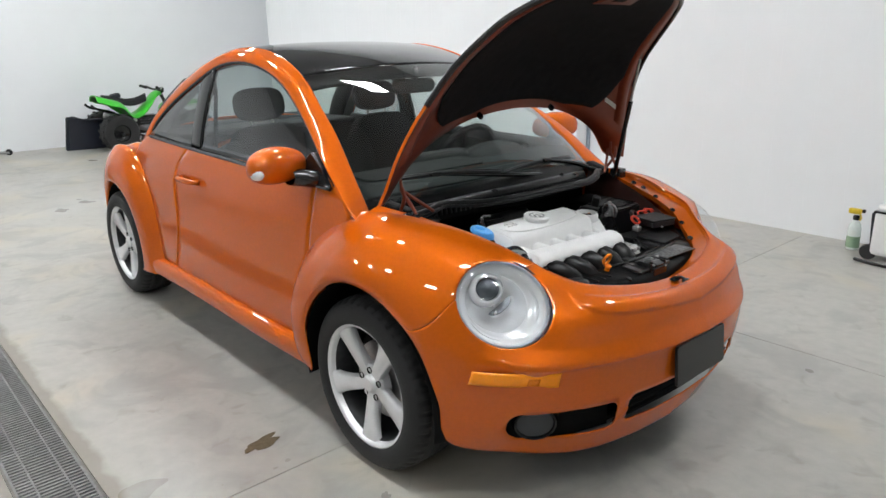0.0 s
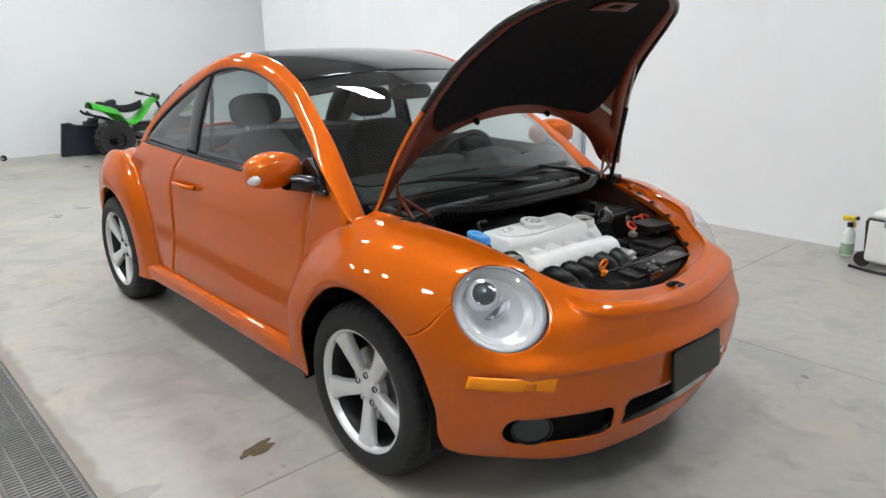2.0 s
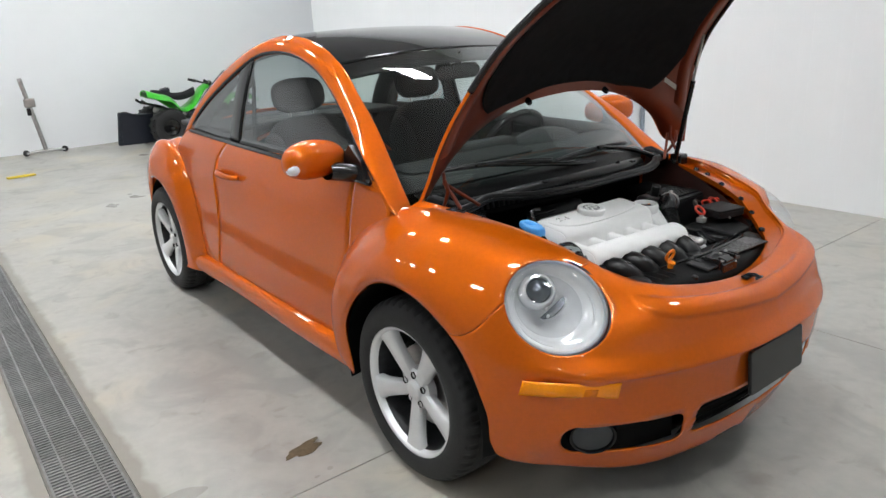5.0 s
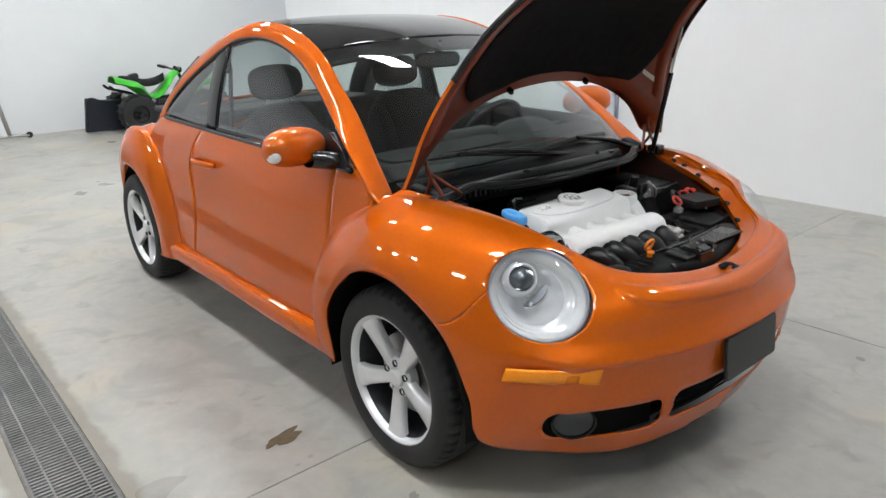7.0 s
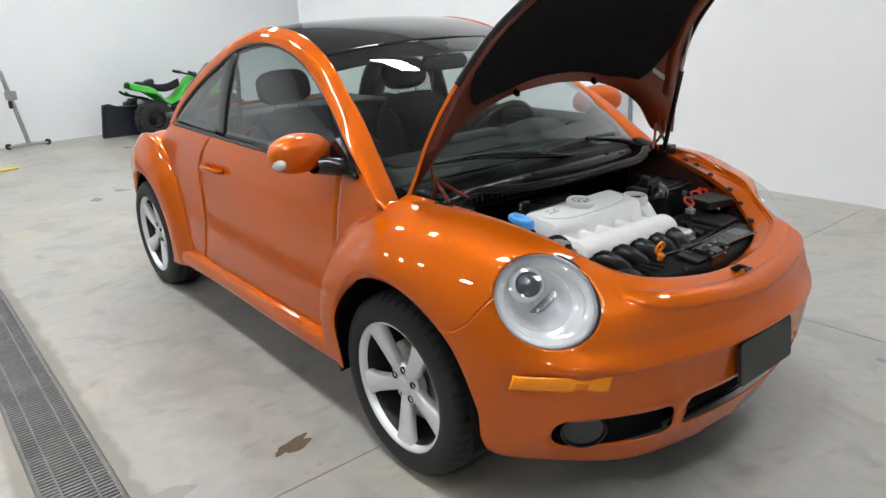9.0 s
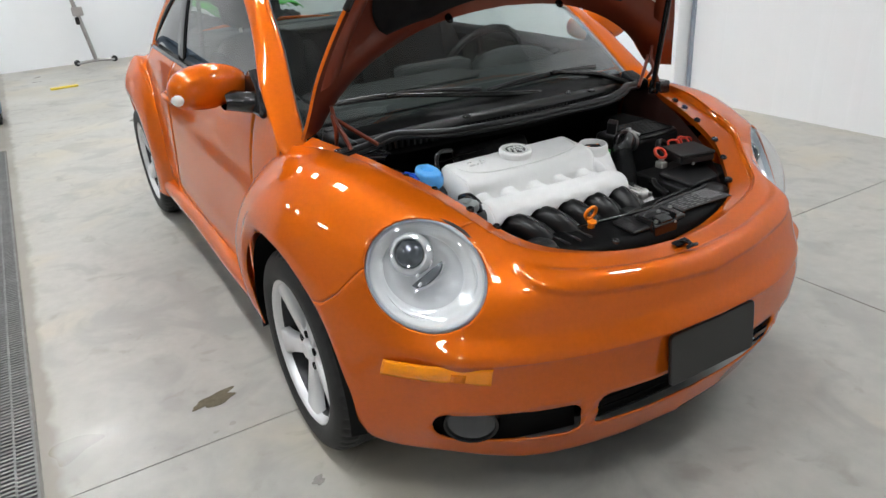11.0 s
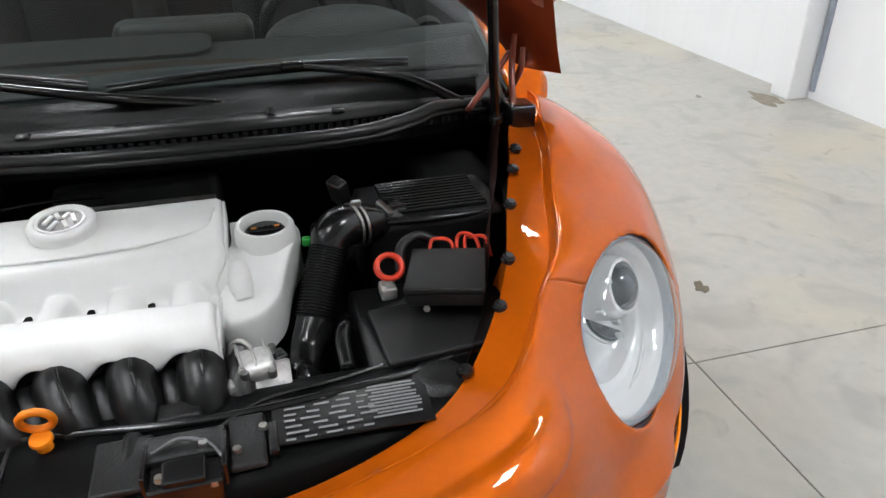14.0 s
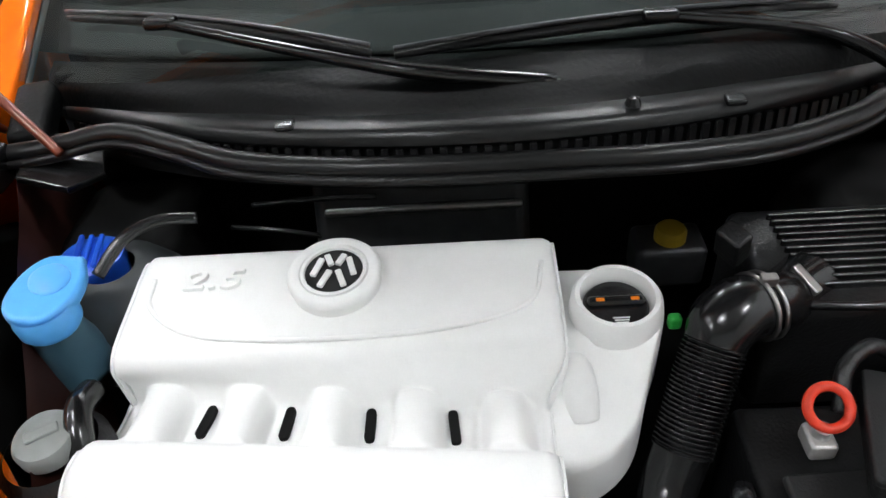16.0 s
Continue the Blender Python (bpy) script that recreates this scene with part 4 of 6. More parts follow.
IND_TOP = (.532, .534)
for sgn in (-1, 1):
    fixv = np.array([1, sgn, 1])
    us, vf = np.linspace(6.46, 8.30, 24), np.linspace(6.3, 8.0, 120)
    fine = net(NET, us, vf)
    g = np.zeros((24, 7, 3))
    for i, k in enumerate(np.linspace(0, 1, 24)):
        for q_, f in enumerate(np.linspace(0, 1, 7)):
            z = IND_TOP[0] + (IND_TOP[1] - IND_TOP[0]) * k - f * (.044 + .006 * k)
            g[i, q_] = [np.interp(-z, -fine[i, :, 2], fine[i, :, c]) for c in range(3)]
    kk = np.linspace(0, 1, 24)[:, None, None]
    a_, m_, b_ = g[0][None], g[12][None], g[-1][None]
    g = a_ * (1 - kk) * (1 - 2 * kk) + m_ * 4 * kk * (1 - kk) + b_ * kk * (2 * kk - 1)
    bulb = g[15:19, 2:6].copy()
    outn = np.array([.64, .74, .05])
    off = np.array([0, .5, .9, 1, .9, .5, 0])[None, :, None] * np.sin(np.linspace(0.05, math.pi - .05, 24))[:, None, None] ** 0.2
    g = (left(g) if sgn > 0 else g) + outn * ((0.001 + 0.002 * off) if sgn > 0 else (0.004 + 0.007 * off))
    sheet("indicator", g * fixv, AMBER, car, "amber front indicator lens", flip=(sgn < 0), t=.004)
    q = (left(bulb) if sgn > 0 else bulb) + outn * (.004 if sgn > 0 else .0115)
    sheet("bulb_window", q * fixv, AMBER_D, car, "darker amber bulb window", flip=(sgn < 0), t=.001)
    # lower openings: near-black sheet that carries their shade, fog lamp
    fz = np.array((.80, sgn * .58, .06))
    m = Matrix.Translation((.594 - (.024 if sgn > 0 else 0), sgn * .588, .338)) @ Vector(fz).to_track_quat("Z", "Y").to_matrix().to_4x4() @ Matrix.Diagonal((1.32, 1, 1, 1))
    fog = part("fog_lamp", bmesh.new(), None, car, "round fog lamp in a black surround")
    lathe("surround", [(.043, .0), (.046, .012), (.051, .013), (.054, .004), (.054, -.02)], GLOSSB, fog, m=m, n=36)
    lathe("fog_bowl", [(.045, .004), (.034, -.002), (.014, -.007), (0, -.008)], FOGB, fog, m=m, n=32)
    lathe("fog_glass", [(.045, .008), (.034, .014), (.017, .018), (0, .019)], LENS, fog, m=m, n=32)
    pts = [(.495, .685), (.56, .625), (.635, .53), (.675, .43), (.70, .34)]
    gb = np.array([[(x - .014, y * sgn, z) for z in np.linspace(.275, .405, 5)] for x, y in pts])
    sheet("fog_backing", net(gb, np.linspace(0, 4, 16), np.linspace(0, 4, 8)), DARKV, car, flip=(sgn < 0))
gb = np.array([[(.744 - .17 * y * y - .5 * max(0, .34 - z), y, z) for z in np.linspace(.275, .41, 5)] for y in np.linspace(-.335, .335, 9)])
sheet("grille_backing", net(gb, np.linspace(0, 8, 24), np.linspace(0, 4, 8)), DARKV, car)
for z in (.322, .345, .368, .388):
    tube("grille_slat", [(.758 - .2 * y * y, y, z) for y in (-.33, -.2, 0, .2, .33)], .0035, DARKV, car, n=6)
prism("plate_bracket", rounded(.304, .138, .012), -.006, .006, BLACK, car, "blank black number plate bracket", m=pose(.806, .006, .450, 0, 85, 0) @ pose(0, 0, 0, 0, 0, 90))
# bonnet catch on the nose
SPRING = mat("spring_steel", (0.16, 0.16, 0.165), rough=0.35, metal=0.9, scale=60)
catch = part("bonnet_catch", bmesh.new(), None, car, "black bonnet catch lever on the nose")
box("catch_slot", (.020, .046, .006), (.716, -.034, .7055), DARKV, catch, rot=(0, 8, 0), bev=.002)
tube("catch_lever", [(.714, -.034, .706), (.735, -.036, .714), (.752, -.038, .712)], .0055, SATIN, catch, n=8)
tube("catch_handle", [(.752, -.055, .710), (.756, -.038, .713), (.752, -.021, .709)], .0048, SATIN, catch, n=8)


def stud(x, y, z, r=.013, n=(0, 0, 1)):
    q = Vector(n).to_track_quat("Z", "Y").to_matrix().to_4x4()
    return lathe("clip", [(0, .007), (.006, .0068), (.0075, .0045), (r * .9, .004), (r, .0015), (r, -.004)], SATIN, car, m=Matrix.Translation((x, y, z)) @ q, n=16)


for x, y, z in ((.473, .411, .768), (.410, .444, .803), (.306, .484, .836), (.223, .519, .857), (.155, .549, .864)):
    for sgn in (-1, 1):
        stud(x, sgn * y, z + .001, .0105, n=(.25, sgn * .25, 1))
for x, y, z in ((.612, -.151, .698), (.600, .152, .690), (.555, .335, .732)):
    stud(x, y, z + .006, .011, (.2, 0, 1))

# ---- mirrors, handles ----
for sgn in (-1, 1):
    mr = part("wing_mirror", bmesh.new(), None, car, "orange wing mirror with a clear side repeater")
    bm = bmesh.new()
    bmesh.ops.create_uvsphere(bm, u_segments=32, v_segments=20, radius=1)
    for v in bm.verts:
        x, y, z = v.co
        x, y, z = (math.copysign(abs(c) ** .82, c) for c in (x, y, z))
        k = 1 - .18 * max(0, -y)
        v.co = Vector((-.475 + .075 * x * k + .02 * y, sgn * (.818 - (.05 if sgn > 0 else 0) + .126 * y), 1.037 + .074 * z * (1 - .16 * max(0, -y)) * (.82 if z < 0 else 1)))
    part("mirror_shell", bm, PAINT, mr)
    bm = bmesh.new()
    bmesh.ops.create_uvsphere(bm, u_segments=24, v_segments=14, radius=1)
    for v in bm.verts:
        x, y, z = v.co
        v.co = Vector((-.448 + .046 * x, sgn * (.916 - (.05 if sgn > 0 else 0) + .026 * y), 1.028 + .028 * z))
    part("repeater", bm, WHITEP, mr, "clear white side repeater")
    g = np.array([[(x, sgn * y, z) for x, z in ((-.40 + .05 * c, zc + .034 * s) for c, s in [(math.cos(a), math.sin(a)) for a in np.linspace(0, 2 * math.pi, 17)])] for y, zc in ((.79, 1.0), (.76, .995), (.73, .99), (.70, .985))])
    g[0, :, 0] -= .05
    g[1, :, 0] -= .03
    sheet("mirror_foot", g, SATIN, mr, flip=(sgn > 0))
    bm = bmesh.new()
    vsx = [(-.285, .724, .960), (-.475, .726, .966), (-.462, .708, 1.05), (-.435, .698, 1.078), (-.352, .708, 1.028)]
    a = [bm.verts.new((x, sgn * y, z)) for x, y, z in vsx]
    b = [bm.verts.new((x, sgn * (y - .03), z)) for x, y, z in vsx]
    bm.faces.new(a)
    bm.faces.new(b[::-1])
    for i in range(5):
        bm.faces.new((a[i], a[(i + 1) % 5], b[(i + 1) % 5], b[i]))
    part("mirror_panel", bm, SATIN, mr, smooth=False)
    hd = part("door_handle", bmesh.new(), None, car)
    tube("grip", [(-1.60, sgn * .752, .838), (-1.56, sgn * .782, .842), (-1.48, sgn * .788, .843), (-1.41, sgn * .778, .841), (-1.385, sgn * .752, .838)], [.014, .015, .015, .014, .012], PAINT, hd, n=10)
    lathe("lock", [(0, .004), (.012, .003), (.014, 0)], PAINT, hd, m=pose(-1.64, sgn * .758, .838, 90 * -sgn, 0, 0), n=16)

# ---- engine bay ----
bay = part("engine_bay", bmesh.new(), None, car, "engine bay tub with the bay's shade in its colours")
# floor, firewall and towers in near-black: the bay's shade is their colour
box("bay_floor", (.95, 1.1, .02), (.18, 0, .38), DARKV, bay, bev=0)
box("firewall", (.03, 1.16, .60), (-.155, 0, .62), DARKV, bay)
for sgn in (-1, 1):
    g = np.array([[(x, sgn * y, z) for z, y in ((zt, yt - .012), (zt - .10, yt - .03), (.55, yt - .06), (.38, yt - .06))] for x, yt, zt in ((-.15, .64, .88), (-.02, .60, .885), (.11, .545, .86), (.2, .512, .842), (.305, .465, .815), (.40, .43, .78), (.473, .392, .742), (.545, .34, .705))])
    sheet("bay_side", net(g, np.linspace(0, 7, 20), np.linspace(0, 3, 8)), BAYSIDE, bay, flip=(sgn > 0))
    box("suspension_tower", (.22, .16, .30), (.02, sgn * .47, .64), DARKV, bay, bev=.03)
# slam panel: black plastic lock carrier with labels
ys = np.linspace(-.40, .43, 22)
g = np.array([[(.47 + .0 * y, y, .70), (.50, y, .712), (.54, y, .712), (.595 - .40 * y * y, y, .708), (.630 - .56 * y * y, y, .700), (.645 - .6 * y * y, y, .672)] for y in ys])
sheet("lock_carrier", net(g, np.linspace(0, 21, 40), np.linspace(0, 5, 16)), COWLP, bay, "black plastic lock carrier panel", flip=False, t=.004)
tube("carrier_edge", [(.505, -.20, .714), (.516, -.125, .718), (.533, -.021, .720), (.535, .088, .720), (.517, .265, .718), (.49, .34, .714)], .006, SATIN, bay, n=8)
tube("carrier_rib", [(.54, -.06, .716), (.575, -.065, .712), (.60, -.07, .700)], .012, BLACK, bay, n=10)
lathe("carrier_dome", [(0, .012), (.02, .011), (.034, .006), (.038, 0)], BLACK, bay, m=pose(.528, .308, .712), n=28)
lathe("carrier_dome", [(0, .014), (.022, .012), (.036, .006), (.04, 0)], BLACK, bay, m=pose(.535, -.325, .716), n=28)
lock = part("bonnet_lock", bmesh.new(), None, bay, "black bonnet lock mechanism")
box("plate", (.078, .062, .010), (.585, -.068, .717), BLACK, lock, bev=.004, rot=(0, 4, 0))
box("plate", (.080, .042, .010), (.583, .066, .717), BLACK, lock, bev=.004, rot=(0, 4, 0))
box("lock_body", (.07, .08, .034), (.604, .0, .706), SATIN, lock, bev=.004)
box("lock_plate", (.04, .085, .008), (.582, .0, .728), BLACK, lock, bev=.002)
tube("lock_spring", [(.59, -.035, .732), (.58, -.005, .738), (.59, .025, .734), (.61, .04, .728)], .0022, SPRING, lock, n=6)
tube("lock_cable", [(.56, .03, .722), (.52, .09, .722), (.50, .2, .718), (.46, .33, .715)], .003, SATIN, lock, n=6)
box("lock_bracket", (.055, .006, .042), (.602, -.042, .715), SATIN, lock, bev=.002)
box("lock_bracket", (.055, .006, .042), (.602, .042, .714), SATIN, lock, bev=.002)
box("lock_tongue", (.030, .045, .012), (.622, .0, .728), SATIN, lock, bev=.003, rot=(0, 14, 0))
for x_, y_, z_ in ((.625, -.025, .726), (.59, .02, .732), (.60, .055, .722), (.57, .085, .722), (.635, .03, .716)):
    lathe("lock_screw", [(0, .005), (.005, .005), (.006, 0)], STEEL, lock, m=pose(x_, y_, z_), n=10)
box("carrier_block", (.03, .05, .022), (.515, -.01, .716), BLACK, bay, bev=.004)
box("carrier_notch", (.05, .012, .014), (.585, .095, .715), SATIN, bay, bev=.003)
for i in range(4):
    box("carrier_ridge", (.07, .006, .006), (.54, -.30 + .035 * i, .716), BLACK, bay, bev=.002)
box("label", (.078, .190, .002), (.565, .190, .7185), LABELB, bay, "black label with grey print", bev=0, rot=(0, 1, -2))
_rng = random.Random(3)
for r in range(7):
    y = .108
    while y < .205:
        w = _rng.uniform(.008, .03)
        box("print_bar", (.0028, w * .85, .001), (.597 - .0105 * r + (y - .15) * .0, y + w / 2, .7205), LABELG, bay, bev=0, rot=(0, 1, -2))
        y += w + _rng.uniform(.003, .012)
for r in range(10):
    box("print_line", (.0026, _rng.uniform(.045, .066), .001), (.588 - .0062 * r, .242, .7205), LABELG, bay, bev=0, rot=(0, 1, -2))

# dipstick
dip = part("dipstick", bmesh.new(), None, car, "orange dipstick ring pull")
a = np.linspace(0, 2 * math.pi, 12, endpoint=False)
tube("ring", [(.527 + .006 * math.sin(t), -.156 + .017 * math.cos(t), .756 + .017 * math.sin(t)) for t in a], .0048, ORANGEP, dip, n=8, close=True, k=36)
lathe("collar", [(0, .008), (.012, .008), (.013, .004), (.009, 0), (.009, -.018), (.006, -.028)], ORANGEP, dip, m=pose(.531, -.156, .728, 0, 12, 0), n=20)
tube("dip_tube", [(.535, -.156, .715), (.52, -.15, .66), (.48, -.14, .55)], .007, SATIN, dip, n=8)

# engine cover
ec = part("engine_cover", bmesh.new(), None, car, "silver-grey plastic engine cover with raised lettering")
NY = 57
ysg = np.linspace(0, 1, NY)


def cover_y(k, x):
    lo = -.372 + (.0 if x < .3 else -.012 * min(1, (x - .3) / .1))
    hi = .058 + (.0 if x < .3 else -.016)
    return lo + (hi - lo) * k


prof = [(.158, .745), (.158, .80), (.160, .832), (.166, .842), (.190, .842), (.225, .838), (.26, .834), (.285, .828), (.297, .812), (.303, .785), (.306, .767), (.312, .758), (.325, .755), (.345, .755),
        (.358, .757), (.364, .768), (.370, .786), (.382, .797), (.402, .800), (.422, .796), (.436, .784), (.444, .766), (.446, .742)]
rows = []
for x, z in prof:
    row = []
    for k in ysg:
        y = cover_y(k, x)
        dx = (y + .16) * .07 if x > .3 else 0.0
        zz, xx = z, x + dx
        if .29 < x < .366:      # five runner humps between the block and the rail
            ph = ((k * 5) % 1) - .5
            hump = max(0, 1 - (ph / .275) ** 2) ** .38
            crest = .784 + .003 * hump
            zz = z + max(0, crest - z) * hump
        if x > .44:
            ph = ((k * 5) % 1) - .5
            zz = z + (.024 if x > .445 else .008) * max(0, 1 - (ph / .36) ** 2)
        e = min(k, 1 - k) * (.43)
        zz -= .007 * max(0, 1 - e / .012) ** 2 if z > .76 else 0
        row.append((xx, y, zz))
    rows.append(row)
cg = np.array(rows)
cg = net(cg, np.linspace(0, len(prof) - 1, 70), np.linspace(0, NY - 1, 113))
sheet("cover_top", cg, COVER, ec, t=.004)
for kk in (0, -1):
    gg = np.stack([cg[:, kk], cg[:, kk] * np.array([1, 1, 0]) + np.array([0, (.004 if kk == 0 else -.004), .70])], 1)
    sheet("cover_side", gg, COVER, ec, flip=(kk == -1), t=.003)
# dark pieces stand for the shade in the slots
for i, y in enumerate((-.290, -.209, -.128, -.048)):
    o = prism("slot", rounded(.036, .0095, .0045), -.004, .004, DARKV, ec, bev=0, m=pose(.328 + (y + .16) * .07, y, .7565, 0, 2, -12 + 6 * i))
# embossed border line on the block
tube("border_bead", [(.20, -.352, .8405), (.24, -.345, .838), (.272, -.30, .834), (.283, -.22, .832), (.284, -.12, .832), (.275, -.03, .834), (.25, .03, .836), (.20, .045, .8405)], .0025, COVER, ec, n=8)
emb = part("emblem_disc", bmesh.new(), None, ec, "round raised emblem disc")
EM = pose(.216, -.161, .854, 0, 6, 0)
lathe("disc", [(.043, -.055), (.0455, -.010), (.0470, -.004), (.0465, .001), (.044, .0035), (.041, .004), (.035, .003), (.033, .0), (0, .0)], COVER, emb, m=EM, n=56)
lathe("badge_ground", [(.032, .001), (0, .001)], LABELB, emb, m=EM, n=40)
lathe("badge_ring", [(.0330, .0), (.0330, .004), (.0295, .004), (.0287, .0)], COVER, emb, m=EM, n=48)
for y0, x0, y1, x1 in ((-.0205, -.006, -.0135, .0165), (-.012, -.0205, -.004, .000), (.012, -.0205, .004, .000), (.0205, -.006, .0135, .0165), (-.009, .021, -.003, .0075), (.009, .021, .003, .0075)):
    L = math.hypot(y1 - y0, x1 - x0)
    box("badge_bar", (L, .0062, .004), (0, 0, 0), COVER, emb, bev=.0008).matrix_basis = EM @ pose((x0 + x1) / -2, (y0 + y1) / 2, .002, 0, 0, -math.degrees(math.atan2(y1 - y0, x1 - x0)))
cu = bpy.data.curves.new("embossed_number", "FONT")
cu.body = "2.5"
cu.size, cu.extrude, cu.bevel_depth, cu.shear, cu.space_character = .034, .002, .0006, .2, 1.15
num = new("embossed_number", cu)
num.data.materials.append(COVER)
num.parent = ec
num.matrix_basis = pose(.218, -.318, .8415, 0, 6.5, 0) @ pose(0, 0, 0, 0, 0, 90) @ Matrix.Diagonal((1.25, 1, 1, 1))
# oil filler housing
of = part("oil_filler_cover", bmesh.new(), None, car, "silver-grey oil filler housing beside the engine cover")
ol = [(.165, .062), (.168, .12), (.185, .155), (.215, .168), (.25, .160), (.285, .144), (.325, .128), (.352, .105), (.368, .075), (.370, .050), (.350, .036), (.31, .030), (.27, .040), (.24, .062)]
ol = [tuple(p[:2]) for p in cr(np.array([(a, b, 0) for a, b in ol + ol[:1]]), np.linspace(0, len(ol), 61)[:-1])]
bm = bmesh.new()


def oz(x, k):
    return np.interp(x, [.16, .27, .30, .33, .39], [.800, .795, .775, .752, .735]) - k


rings = []
cx, cy = .26, .105
for sc, dz in ((1.0, .07), (1.0, .012), (.985, .004), (.94, .0), (.6, 0), (.3, 0)):
    rings.append([bm.verts.new((cx + (x - cx) * sc, cy + (y - cy) * sc, oz(cx + (x - cx) * sc, dz))) for x, y in ol])
for r0, r1 in zip(rings, rings[1:]):
    for i in range(len(ol)):
        bm.faces.new((r0[i], r0[(i + 1) % len(ol)], r1[(i + 1) % len(ol)], r1[i]))
bm.faces.new(rings[-1])
part("housing", bm, COVER, of)
lathe("filler_neck", [(.049, -.05), (.046, -.005), (.0445, .010), (.041, .0155), (.0365, .0155), (.0345, .010), (.0335, -.012), (0, -.012)], COVER, of, m=pose(.232, .116, .806, 0, 4, 0), n=48)
cap = part("oil_cap", bmesh.new(), None, of, "black oil filler cap")
lathe("cap_top", [(0, .002), (.030, .002), (.0325, -.001), (.0325, -.012)], SATIN, cap, m=pose(.232, .116, .806, 0, 4, 0), n=40)
box("cap_grip", (.012, .056, .008), (.230, .116, .8100), SATIN, cap, bev=.004, rot=(0, 4, 0))
for k_ in range(3):
    box("cap_print", (.0016, .016 - .002 * k_, .0006), (.251 + .003 * k_, .118, .8075 - .0003 * k_), WHITEP, cap, bev=0)
for yy in (.100, .134):
    box("cap_mark", (.004, .008, .001), (.232, yy, .8145), ORANGEP, cap, bev=0)
tube("housing_fin", [(.262, .070, .772), (.285, .070, .776), (.308, .072, .768), (.325, .075, .748)], [.010, .016, .017, .015], COVER, of, n=18)

box("green_clip", (.012, .014, .016), (.235, .176, .782), GREENC, car, "small green clip", bev=.004)
# intake runners and throttle body
for i, slant in enumerate((.055, .050, .038, .020, .004)):
    y = -.325 + .085 * i
    way = [(.405, .0, .722), (.438, .08, .738), (.466, .30, .733), (.490, .60, .712), (.505, .90, .680), (.505, 1.0, .63)]
    tube("intake_runner", [(x, y + k * slant, z) for x, k, z in way], [.027, .030, .031, .030, .029, .028], RUNM, car, "black plastic intake runner", n=16)
    tube("runner_web", [(x - .004, y + .043 + k * slant, z - .016) for x, k, z in way[1:]], [.018, .021, .021, .020, .018], BLACK, car, n=10)
    tube("runner_seam", [(x + .010, y + .004 + k * slant, z + .0285) for x, k, z in way[1:4]], .003, SATIN, car, n=6)
tbd = part("throttle_body", bmesh.new(), None, car, "cast aluminium throttle body")
lathe("throttle_tube", [(.030, -.04), (.034, -.035), (.034, .03), (.037, .034), (.037, .042), (.03, .044)], CAST, tbd, m=pose(.455, .085, .690, 90, 0, 0), n=24)
box("throttle_flange", (.075, .012, .078), (.455, .05, .69), CAST, tbd, bev=.006)
box("throttle_motor", (.044, .050, .030), (.452, .080, .724), CAST, tbd, bev=.007, rot=(0, 8, 10))
tube("motor_can", [(.462, .058, .722), (.465, .082, .726), (.467, .104, .730)], .0145, CAST, tbd, n=16)
for k in range(3):
    box("casting_rib", (.046, .004, .006), (.450, .062 + .018 * k, .741), CAST, tbd, bev=.0015, rot=(0, 8, 10))
for dx, dy in ((-.026, -.010), (.026, -.006), (-.022, .030), (.030, .028)):
    lathe("throttle_bolt", [(0, .007), (.005, .007), (.006, .005), (.006, -.004)], STEEL, tbd, m=pose(.452 + dx, .074 + dy, .730, 0, 8, 0), n=10)
box("throttle_plug", (.022, .020, .018), (.432, .112, .716), SATIN, tbd, bev=.004, rot=(0, 0, 25))
tube("throttle_pipe", [(.432, .050, .730), (.424, .056, .744), (.428, .068, .748), (.438, .080, .740)], .0042, STEEL, tbd, n=8)
for k in range(4):
    lathe("sleeve_ring", [(.030, -.004), (.036, 0), (.030, .004)], SATIN, tbd, m=pose(.455, .030 - .010 * k, .690, 90, 0, 0), n=24)
hose = part("intake_hose", bmesh.new(), None, car, "black ribbed air intake hose")
tube("hose_lower", [(.455, .125, .69), (.440, .140, .672), (.405, .142, .655), (.360, .154, .668), (.328, .172, .701)], [.027, .027, .027, .028, .0285], SATIN, hose, n=20)
P = curve(np.array([(.330, .171, .699), (.308, .183, .728), (.287, .195, .755), (.267, .207, .782)]), 95)
rib = part("ribs", bmesh.new(), None, hose)
tube("ribbed_hose", P, [.0275 + (.003 if i % 4 in (1, 2) else -.001) for i in range(95)], SATIN, rib, n=22, k=190)
tube("hose_elbow", [(.268, .206, .780), (.256, .215, .797), (.246, .230, .804), (.238, .248, .802), (.229, .268, .797), (.22, .285, .790)], [.029, .033, .0335, .032, .031, .030], SATIN, hose, n=24)
for d in (0, .010):
    tube("hose_clamp", [(.238 - .4 * d + .034 * math.cos(t) * .93, .250 + d + .034 * math.cos(t) * .36, .801 - .2 * d + .034 * math.sin(t)) for t in np.linspace(0, 2 * math.pi, 12, endpoint=False)], .0024, STEEL, hose, n=6, close=True, k=40)
box("clamp_lug", (.010, .016, .012), (.238, .256, .836), STEEL, hose, bev=.002)
tube("air_neck", [(.223, .280, .792), (.205, .300, .783), (.185, .325, .772)], [.029, .031, .038], SATIN, hose, n=20)
tube("breather_pipe", [(.46, .20, .70), (.42, .20, .712), (.40, .205, .722), (.385, .21, .716)], .011, SATIN, hose, n=10)
box("map_sensor", (.030, .022, .045), (.185, .238, .838), BLACK, car, bev=.004, rot=(20, 10, 35))
